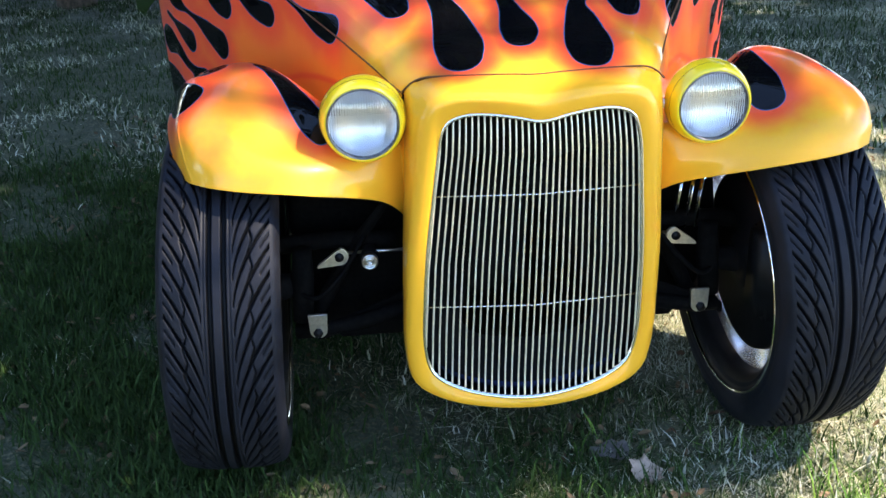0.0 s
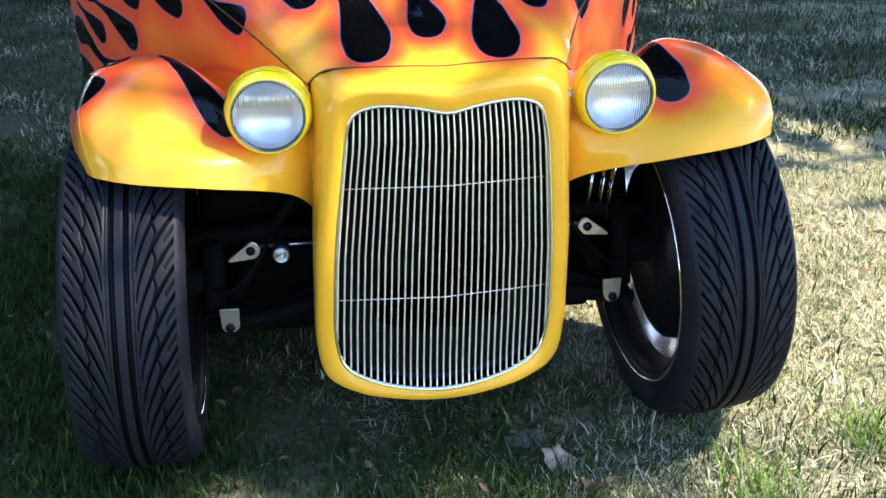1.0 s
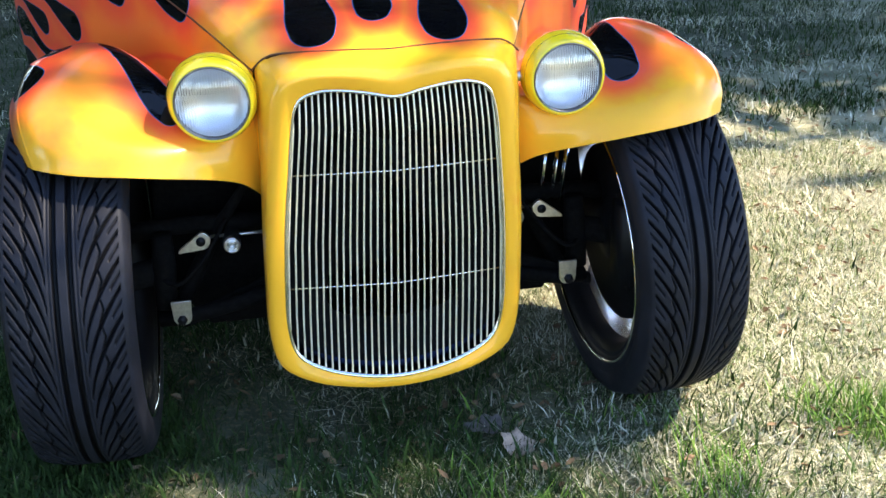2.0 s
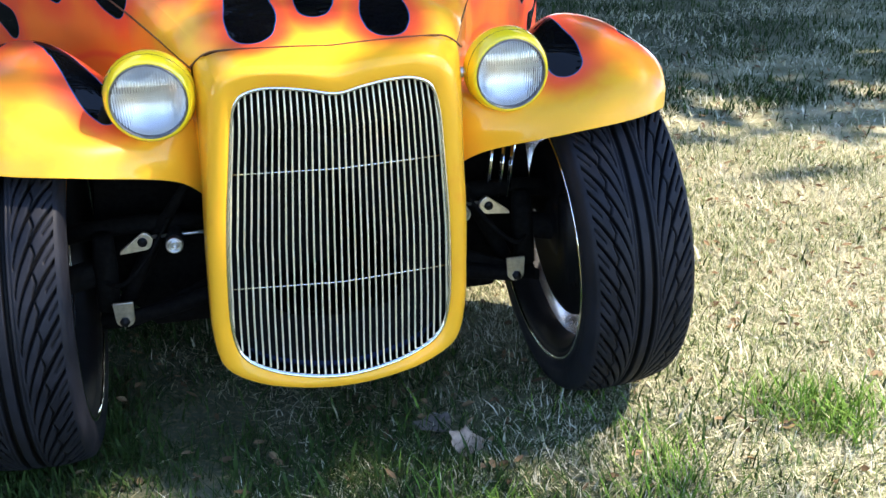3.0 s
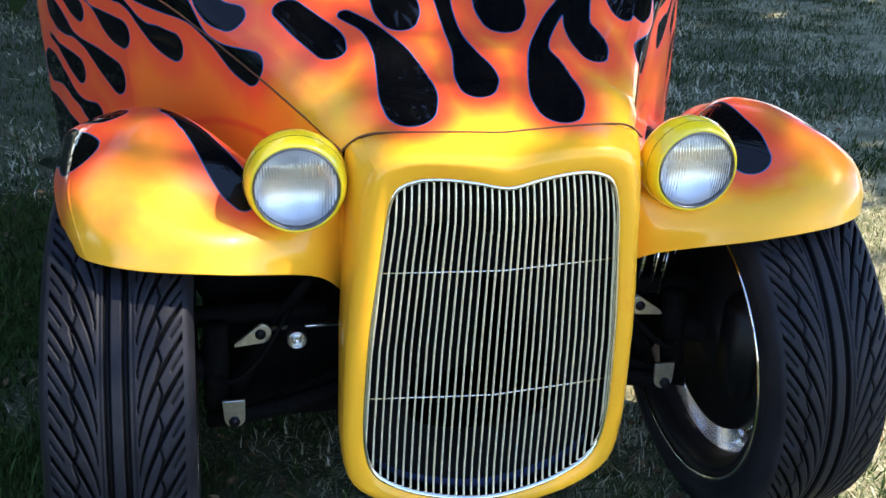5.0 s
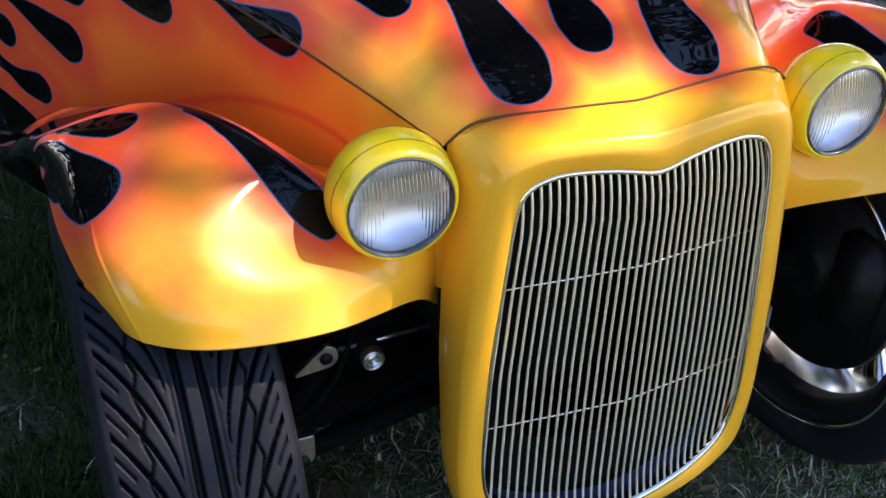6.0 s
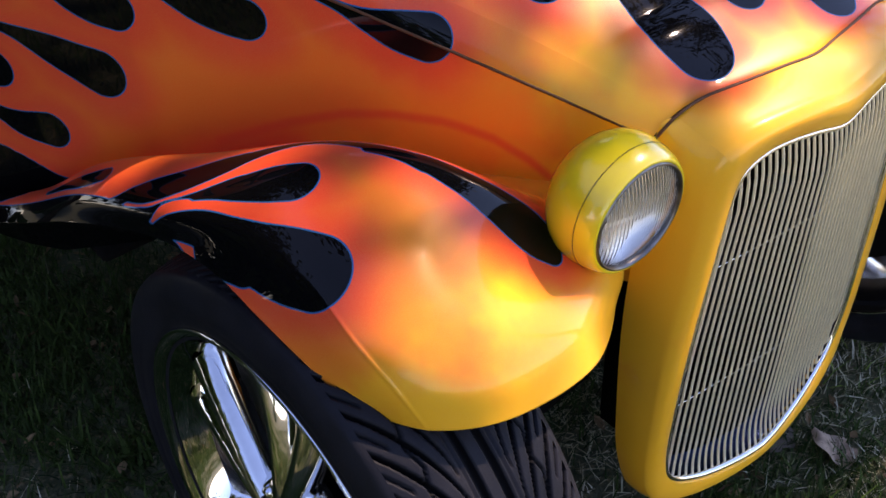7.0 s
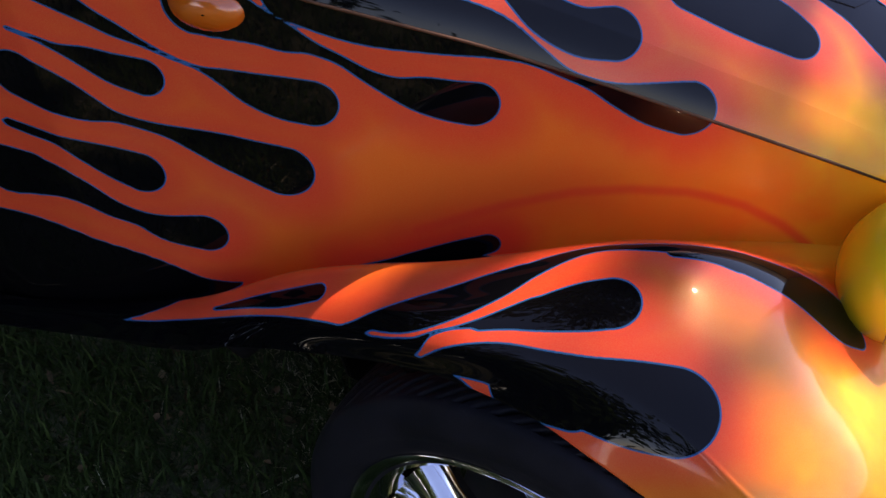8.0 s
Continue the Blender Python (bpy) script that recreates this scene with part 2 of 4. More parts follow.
lick((-0.716, 1.033, 0.817, 0.0269), (-0.731, 1.057, 0.829, 0.0216), (-0.747, 1.08, 0.842, 0.0137), (-0.761, 1.103, 0.855, 0.0065), (-0.774, 1.131, 0.864, 0.0058), (-0.784, 1.153, 0.871, 0.0051))
lick((-0.779, 1.145, 0.802, 0.0293), (-0.794, 1.178, 0.801, 0.036))
lick((-0.684, 0.989, 0.73, 0.0268), (-0.707, 1.022, 0.734, 0.0201), (-0.723, 1.047, 0.747, 0.0117), (-0.74, 1.072, 0.761, 0.0131), (-0.755, 1.094, 0.781, 0.0167), (-0.768, 1.122, 0.795, 0.0241), (-0.785, 1.158, 0.801, 0.0325))
lick((-0.665, 0.967, 0.648, 0.0015), (-0.676, 0.983, 0.642, 0.0076), (-0.696, 1.013, 0.637, 0.0206), (-0.734, 1.07, 0.646, 0.0452), (-0.785, 1.169, 0.649, 0.0802), (-0.81, 1.228, 0.647, 0.0894))
# this one paints the reflection of a fender lick on the body side
lick((-0.49, 0.733, 0.717, 0.0146), (-0.512, 0.762, 0.704, 0.0171), (-0.539, 0.796, 0.696, 0.0105), (-0.564, 0.825, 0.689, 0.0038), (-0.59, 0.856, 0.682, 0.0015))
lick((-0.687, 0.804, 0.754, 0.0102), (-0.703, 0.842, 0.733, 0.0097), (-0.714, 0.888, 0.706, 0.0057), (-0.727, 0.938, 0.674, 0.0015))
lick((-0.593, 0.517, 0.847, 0.0255), (-0.608, 0.538, 0.841, 0.0241), (-0.628, 0.566, 0.83, 0.0174), (-0.645, 0.591, 0.819, 0.0096), (-0.662, 0.614, 0.808, 0.0032))
lick((-0.638, 0.424, 0.81, 0.0381), (-0.651, 0.455, 0.807, 0.0377), (-0.661, 0.494, 0.802, 0.0318), (-0.668, 0.536, 0.8, 0.0234), (-0.678, 0.579, 0.794, 0.0198), (-0.691, 0.621, 0.78, 0.0141), (-0.701, 0.655, 0.756, 0.0083))
lick((-0.372, 0.574, 0.904, 0.0287), (-0.392, 0.6, 0.91, 0.0229), (-0.413, 0.628, 0.921, 0.013), (-0.43, 0.651, 0.934, 0.0061), (-0.448, 0.674, 0.948, 0.005), (-0.467, 0.701, 0.969, 0.0109), (-0.489, 0.732, 0.987, 0.0215), (-0.52, 0.769, 1., 0.0292), (-0.564, 0.82, 1.02, 0.0377), (-0.605, 0.872, 1.039, 0.0321))
lick((-0.594, 0.613, 0.83, 0.0066), (-0.618, 0.633, 0.819, 0.0104), (-0.647, 0.656, 0.805, 0.0153), (-0.676, 0.694, 0.786, 0.0128), (-0.692, 0.72, 0.771, 0.0084), (-0.708, 0.738, 0.754, 0.0105), (-0.728, 0.765, 0.72, 0.0243))
lick((-0.63, 0.574, 0.828, 0.0145), (-0.656, 0.611, 0.811, 0.0048), (-0.671, 0.635, 0.8, 0.0006), (-0.679, 0.648, 0.793, 0.0009), (-0.685, 0.655, 0.788, 0.0019), (-0.697, 0.666, 0.775, 0.008), (-0.707, 0.694, 0.753, 0.0167), (-0.717, 0.726, 0.731, 0.0251), (-0.668, 0.941, 0.556, 0.0365))
lick((-0.669, 0.508, 0.795, 0.0306), (-0.68, 0.557, 0.784, 0.0262))
hood_lick((-0.13, 0.383, 0.875, 0.0408), (-0.13, 0.412, 0.891, 0.0453), (-0.136, 0.465, 0.917, 0.036), (-0.147, 0.514, 0.944, 0.0252), (-0.17, 0.564, 0.967, 0.0149), (-0.207, 0.599, 0.985, 0.0129))
hood_lick((-0.24, 0.529, 0.942, 0.0264), (-0.248, 0.552, 0.953, 0.0319), (-0.273, 0.586, 0.97, 0.0302), (-0.302, 0.627, 0.991, 0.0262))
hood_lick((-0.118, 0.582, 0.98, 0.0314), (-0.119, 0.611, 0.996, 0.0403), (-0.125, 0.665, 1.026, 0.0346))
hood_lick((-0.015, 0.419, 0.899, 0.0306), (-0.013, 0.445, 0.91, 0.0349), (-0.022, 0.492, 0.936, 0.0203), (-0.031, 0.54, 0.959, 0.0135), (-0.035, 0.593, 0.987, 0.0127), (-0.035, 0.646, 1.016, 0.0152))
hood_lick((0.06, 0.575, 0.976, 0.036), (0.064, 0.609, 0.995, 0.0461), (0.068, 0.68, 1.034, 0.0397))
hood_lick((0.109, 0.375, 0.871, 0.0391), (0.111, 0.4, 0.886, 0.0445), (0.111, 0.461, 0.915, 0.0315), (0.111, 0.509, 0.942, 0.0155), (0.15, 0.58, 0.974, 0.0128), (0.188, 0.626, 0.997, 0.013))
hood_lick((0.206, 0.508, 0.93, 0.0271), (0.206, 0.536, 0.944, 0.0348), (0.198, 0.577, 0.967, 0.0257), (0.213, 0.616, 0.988, 0.0195), (0.228, 0.663, 1.013, 0.0199))
hood_lick((0.298, 0.628, 0.977, 0.0221), (0.303, 0.65, 0.991, 0.0289), (0.317, 0.699, 1.019, 0.0283))
lick((-0.399, 0.649, 0.978, 0.0264), (-0.424, 0.672, 0.983, 0.0232), (-0.443, 0.701, 1., 0.0204), (-0.451, 0.728, 1.019, 0.0168))
hood_lick((0.445, 0.364, 0.773, 0.0325), (0.441, 0.401, 0.798, 0.0351), (0.433, 0.443, 0.815, 0.0325), (0.43, 0.509, 0.825, 0.0285))
hood_lick((-0.472, 0.459, 0.841, 0.0154), (-0.487, 0.482, 0.848, 0.0118), (-0.517, 0.525, 0.853, 0.0066), (-0.545, 0.568, 0.846, 0.0055), (-0.588, 0.602, 0.834, 0.0096), (-0.621, 0.622, 0.821, 0.0128), (-0.652, 0.652, 0.805, 0.016), (-0.679, 0.687, 0.786, 0.015), (-0.695, 0.725, 0.768, 0.007))
hood_lick((-0.395, 0.35, 0.745, 0.0159), (-0.404, 0.369, 0.765, 0.0277), (-0.424, 0.393, 0.795, 0.0263), (-0.446, 0.423, 0.821, 0.0214), (-0.468, 0.457, 0.839, 0.0165), (-0.491, 0.483, 0.849, 0.01), (-0.51, 0.503, 0.854, 0.0066))
# the plain black of sills, tail and rear body
lick((-.52, .76, .52, .09), (-.62, .90, .515, .075), (-.69, 1.0, .51, .075), (-.77, 1.12, .50, .08), (-.86, 1.4, .50, .09))
lick((-.60, .92, .46, .15), (-.75, 1.15, .42, .18), (-.85, 1.4, .5, .2), (-.88, 2.0, .6, .4))
lick((-.90, 1.40, .80, .20), (-.92, 1.7, .85, .40), (-.92, 2.1, .9, .5))
lick((-.655, .50, .735, .004), (-.690, .60, .742, .022), (-.708, .69, .735, .032), (-.735, .80, .705, .036), (-.775, .95, .645, .034), (-.80, 1.05, .60, .030), (-.92, 1.345, .53, .05))
hood_lick((-.1, 1.02, 1.16, .10), (-.1, 1.3, 1.25, .3), (-.1, 2, 1.2, .8))


def flame_distance(p):
    """Signed distance in metres from points (n, 3) to the edge of the nearest black lick; the pattern is mirrored."""
    once = np.array(p, float)
    middle = -0.09 * np.clip(once[:, 1] - 0.30, 0, None)
    once[:, 0] -= CX
    mirrored = once.copy()
    mirrored[:, 0] = middle - np.abs(mirrored[:, 0] - middle)
    best = np.full(len(once), 0.5)
    for k, q in [(k, mirrored) for k in LICKS] + [(k, once) for k in HOOD_LICKS]:
        pad = k[:, 3].max() + 0.09
        near = np.where(np.all((q > k[:, :3].min(axis=0) - pad) & (q < k[:, :3].max(axis=0) + pad), axis=1))[0]
        w = q[near]
        for a, b in zip(k, k[1:]):
            ab = b[:3] - a[:3]
            h = np.clip(((w - a[:3]) @ ab) / max(ab @ ab, 1e-9), 0, 1)
            d = np.linalg.norm(w - a[:3] - h[:, None] * ab, axis=1) - (a[3] + (b[3] - a[3]) * h)
            best[near] = np.minimum(best[near], d)
    return best


# the fender's reflection in the body side, painted as a soft red line (y, z)
RED_LINE = np.array([(.792, .741), (.715, .778), (.659, .797), (.611, .802), (.562, .799), (.511, .785), (.473, .762), (.446, .736)]) * (1.28, 1.0)


def line_distance(p):
    q = np.array(p, float)[:, 1:] * (1.28, 1.0)       # the side runs slantwise to the rear
    best = np.full(len(q), 0.5)
    for a, b in zip(RED_LINE, RED_LINE[1:]):
        ab = b - a
        h = np.clip(((q - a) @ ab) / (ab @ ab), 0, 1)
        best = np.minimum(best, np.linalg.norm(q - a - h[:, None] * ab, axis=1))
    return best


def paint_attributes(ob):
    me = ob.data
    p = np.empty(len(me.vertices) * 3)
    me.vertices.foreach_get("co", p)
    p = p.reshape(-1, 3)
    d = flame_distance(p)
    x = np.abs(p[:, 0] - CX + 0.09 * np.clip(p[:, 1] - 0.30, 0, None))
    side = np.clip((x - 0.24) / 0.22, 0, 1)
    back = np.clip((p[:, 1] - 0.30) / (0.70 - 0.28 * side), 0, 1.4)
    low = np.clip((0.80 - p[:, 2]) / 0.16, 0, 1)
    warm = 0.10 + back + side * (0.30 * (1 - 0.6 * low) - 0.25 * low + 0.22 * np.clip((p[:, 2] - 0.71) / 0.12, 0, 1))
    for name, v in (("lick_edge", d), ("warmth", warm), ("fender_reflection", line_distance(p) if ob.name.startswith("body_side") else np.full(len(p), 0.5))):
        me.attributes.new(name, "FLOAT", "POINT").data.foreach_set("value", v.astype(np.float32))
    return ob


# --- grille outline, shared by the shell, the frame and the bars: half outline (x, z) from the top middle
OPEN = [(0, .780), (.05, .789), (.10, .795), (.14, .793), (.172, .776), (.186, .730), (.196, .640), (.206, .540), (.211, .430), (.210, .340), (.192, .278), (.14, .246), (.07, .230), (0, .226)]
RIM = [(0, .818), (.05, .824), (.11, .828), (.160, .826), (.198, .806), (.214, .745), (.226, .640), (.236, .530), (.239, .420), (.238, .330), (.220, .262), (.16, .225), (.08, .210), (0, .206)]
# the back edge of the shell: hood seam on top, then down the sides (x, y, z)
BACK = [(0, .314, .848), (.05, .320, .849), (.11, .329, .849), (.175, .341, .847), (.212, .345, .839), (.237, .351, .818), (.242, .358, .640), (.245, .356, .53), (.245, .348, .42), (.243, .338, .33), (.224, .322, .255), (.162, .325, .222), (.08, .305, .212), (0, .295, .210)]


NOSE_SHEAR = 0.045                                 # the lower nose is sheared sideways to fit the camera's view


def upright(z):
    """The middle line of the nose at a height."""
    return CX + NOSE_SHEAR * min(0.0, z - 0.72)


def face_y(x, z):
    """The vee-shaped front of the grille; its foot rolls forward."""
    y = 0.257 + 0.115 * math.hypot(x, 0.015)
    if z < 0.29:
        y -= 0.010 * ((0.29 - z) / 0.065) ** 2
    return y


def loop(half, n):
    """A closed, mirrored outline through half an outline; 2n - 2 points from the top middle."""
    p = np.array(half, float)
    flip = np.ones(p.shape[1])
    flip[0] = -1
    c = np.vstack([p, (p * flip)[-2:0:-1]])
    m, k = len(c), 2 * n - 2
    u = np.arange(k) * m / k
    i = u.astype(int)
    f = (u - i)[:, None]
    a, b, d, e = c[(i - 1) % m], c[i], c[(i + 1) % m], c[(i + 2) % m]
    return 0.5 * (2 * b + (d - a) * f + (2 * a - 5 * b + 4 * d - e) * f ** 2 + (3 * b - a - 3 * d + e) * f ** 3)


def ring(half, n, dy=0.0, grow=0.0):
    full = loop(half, n)
    out = []
    for x, z in full:
        if grow:
            c = Vector((x, z - 0.5))
            c = c + c.normalized() * grow
            x, z = c.x, c.y + 0.5
        out.append((x + upright(z), face_y(x, z) + dy, z))
    return np.array(out)


def lerp(a, b, f):
    return a + (b - a) * f


N_RING = 53


def shell_rows():
    """Rows of the nose shell from the grille opening outwards and back."""
    o = ring(OPEN, N_RING)
    full = loop(RIM, N_RING)
    back = loop(BACK, N_RING)
    back[:, 0] += [upright(z) for z in back[:, 2]]
    edge = np.array([(x + upright(z), 0.250 + 0.13 * math.hypot(x, .06) - 0.002 * min(1, max(0, (z - .76) / .06)), z) for x, z in full])
    foot = np.clip((0.29 - edge[:, 2]) / 0.08, 0, 1)
    edge[:, 1] -= 0.010 * foot
    rows = [o + (0, .016, 0), o + (0, .004, 0), o + (0, -.002, 0)]
    rows += [lerp(o, edge, .4) + (0, -.004, 0), lerp(o, edge, .8) + (0, -.002, 0)]
    top = np.clip((edge[:, 2] - 0.78) / 0.05, 0, 1)[:, None]
    corner = lerp(edge, back, .45) + np.stack([np.sign(back[:, 0] - CX) * .007, np.full(len(back), -.007), back[:, 2] * 0], axis=1)
    roll = lerp(edge, back, .5) + (0, -.003, .003)
    ctrl = lerp(corner, roll, top)
    for f in (.12, .3, .5, .7, .86, 1.0):
        rows.append((1 - f) ** 2 * edge + 2 * f * (1 - f) * ctrl + f * f * back)
    return rows


def densify(rows, n):
    a = np.array(rows)
    return catmull(a.reshape(len(rows), -1), n).reshape(n, -1, 3)


def crease_columns(bm, width, columns, first):
    """Marks the edges along some columns of a grid as crisp, from a first row on."""
    bm.verts.index_update()
    for e in bm.edges:
        a, b = sorted(v.index for v in e.verts)
        if a % width == b % width and a % width in columns and a // width >= first:
            e.smooth = False


def nose_shell():
    g = densify(shell_rows(), 60)
    bm = grid_bm(g, close=True, flip=True)
    crease_columns(bm, g.shape[1], (16, g.shape[1] - 16), 26)
    ob = part("nose_shell", bm, M_PAINT, car, "glossy yellow grille shell")
    return paint_attributes(ob)


nose_shell()


# --- hood and body sides
FLANK_Y = (.351, .45, .547, .64, .732, .857, 1.00, 1.10, 1.22, 1.36, 1.6, 2.1)
FLANK_X = (.238, .293, .352, .422, .493, .597, .695, .760, .815, .842, .856, .860)
SEAM_Z = (.8175, .853, .890, .935, .978, 1.030, 1.083, 1.118, 1.150, 1.175, 1.198, 1.205)


def side_x(y):
    """Half width of the body at its hood seam; the flanks flare towards the cowl."""
    return float(np.interp(y, FLANK_Y, FLANK_X)) + (mid(y) - CX)


def seam_z(y):
    return float(np.interp(y, FLANK_Y, SEAM_Z))


def hood_edge(n):
    """The right half of the hood's front edge, from the middle to the side seam."""
    c = [(-BACK[1][0], *BACK[1][1:])] + BACK[:6] + [BACK[5]]
    return catmull(c, 7 * 40 + 1)[40:241][np.linspace(0, 200, n).astype(int)]


def hood_section(y, n=91):
    """Half section of the hood at y: x and z from the middle to the side seam."""
    w, z = side_x(y), seam_z(y)
    rise = float(np.interp(y, (.36, .43, .50, .70, 1.0, 1.3), (.042, .056, .069, .082, .086, .086)))
    prof = [(0, z + rise), (.4 * w, z + rise - .003), (.75 * w, z + .77 * rise), (w - .030, z + .50 * rise)]
    top = catmull(prof, n - 18)
    side = [(lerp(w - .030, w + .001, f) + .003 * math.sin(math.pi * f), lerp(z + .50 * rise, z, f) + .002 * math.sin(math.pi * f)) for f in np.linspace(0, 1, 19)[1:]]
    return np.vstack([top, side])



def hood():
    front = hood_edge(91)
    rows = []
    for f in np.linspace(0, 1, 40):
        y = 0.365 + 0.075 * f
        sec = hood_section(y)
        e = f * f * (3 - 2 * f) * 0.6 + 0.4 * f
        rows.append([(lerp(a[0], b[0], e), lerp(a[1], y, f), lerp(a[2], b[1], e)) for a, b in zip(front, sec)])
    for y in np.concatenate([np.linspace(0.445, 1.0, 180), np.linspace(1.01, 2.0, 60)]):
        rows.append([(x, y, z) for x, z in hood_section(y)])
    g = np.array(rows) + (0, .0015, 0.0008)
    g = np.concatenate([(g * (-1, 1, 1))[:, :0:-1], g], axis=1)
    g[:, :, 0] += CX - 0.09 * np.clip(g[:, :, 1] - 0.30, 0, None)
    bm = grid_bm(g)
    crease_columns(bm, g.shape[1], (18, 162), 0)
    ob = part("hood", bm, M_PAINT, car, "orange hood with black flame licks and a blue pinstripe")
    return paint_attributes(ob)


hood()


def body_side(sgn):
    ys = np.concatenate([np.linspace(0.355, 1.15, 300), np.linspace(1.16, 2.0, 60)])
    rows = []
    for y in ys:
        w, z = side_x(y), seam_z(y) - 0.0018
        low = 0.60 if y < 0.8 else lerp(0.60, 0.50, min(1, (y - 0.8) / 0.25))
        col = []
        for k in range(140):
            f = k / 139
            zz = lerp(z, low, f)
            tuck = 0.012 * f ** 2 + (0.07 * max(0, (0.62 - zz) / 0.28) ** 2)
            crown = 0.002 * math.sin(math.pi * min(1, f * 1.2))
            col.append((mid(y) + sgn * (w + crown - tuck), y, zz))
        rows.append(col)
    ob = part("body_side", grid_bm(rows, flip=sgn > 0), M_PAINT, car, "orange body side with black and orange flame licks")
    return paint_attributes(ob)


for s in (-1, 1):
    body_side(s)

# --- fenders: rails from the lower front edge over the crest to the tail, inner rail first (left side, from the middle line)
RAILS = [
    [(-.228, .400, .56), (-.228, .385, .66), (-.230, .38, .74), (-.250, .43, .735), (-.325, .56, .715), (-.450, .74, .685), (-.56, .88, .66), (-.66, 1.02, .60), (-.83, 1.34, .545)],
    [(-.282, .338, .620), (-.286, .330, .668), (-.30, .352, .718), (-.325, .415, .750), (-.412, .55, .762), (-.54, .72, .732), (-.62, .86, .705), (-.70, 1.02, .615), (-.842, 1.34, .545)],
    [(-.41, .253, .667), (-.41, .283, .710), (-.412, .345, .752), (-.43, .425, .820), (-.49, .53, .846), (-.59, .69, .800), (-.655, .85, .740), (-.72, 1.03, .63), (-.850, 1.345, .545)],
    [(-.53, .243, .686), (-.537, .262, .735), (-.547, .318, .785), (-.555, .40, .828), (-.57, .52, .850), (-.635, .66, .805), (-.685, .83, .742), (-.735, 1.03, .632), (-.858, 1.345, .543)],
    [(-.605, .278, .692), (-.618, .302, .735), (-.630, .348, .777), (-.63, .42, .808), (-.64, .52, .818), (-.68, .65, .785), (-.71, .82, .725), (-.75, 1.03, .628), (-.866, 1.345, .540)],
    [(-.641, .348, .685), (-.655, .374, .708), (-.668, .42, .736), (-.676, .47, .756), (-.680, .546, .767), (-.693, .66, .752), (-.73, .82, .70), (-.78, 1.03, .61), (-.880, 1.345, .530)],
]


def fender(sgn):
    rails = np.array([catmull(r, 260) for r in RAILS])
    g = catmull(rails.reshape(len(RAILS), -1), 180).reshape(180, 260, 3)
    # a faint pressed crease on the outer flank
    crease = np.exp(-((np.arange(180) - 147) / 0.9) ** 2)[:, None] * np.clip(1.3 - np.abs(np.arange(260) - 46) / 52, 0, 1)[None, :]
    g = g + crease[:, :, None] * np.array((-.0010, -.0010, .0006))
    # rolled edges: the lower front lip and the outer lip turn under
    lip = g[:, :1] + np.array((0, .012, .004))
    g = np.concatenate([lip + (0, .006, .012), lip, g], axis=1)
    edge = g[-1:] + np.array((.010, .003, -.008))
    g = np.concatenate([g, edge, edge + (.012, .002, .004)], axis=0)
    if sgn > 0:
        g = g * (-1, 1, 1)
        g[:, :, 0] -= 2 * 0.09 * np.clip(g[:, :, 1] - 0.30, 0, None) - 0.012
        g[:, :, 2] -= 0.020 * np.clip((g[:, :, 2] - 0.70) / 0.13, 0, 1)   # right crest lowered to fit the camera's view
    g = g + (CX - .010, 0, 0)
    ob = part("fender", grid_bm(g, flip=sgn < 0), M_PAINT, car, "yellow to orange front fender with black flame licks")
    return paint_attributes(ob)


for s in (-1, 1):
    fender(s)

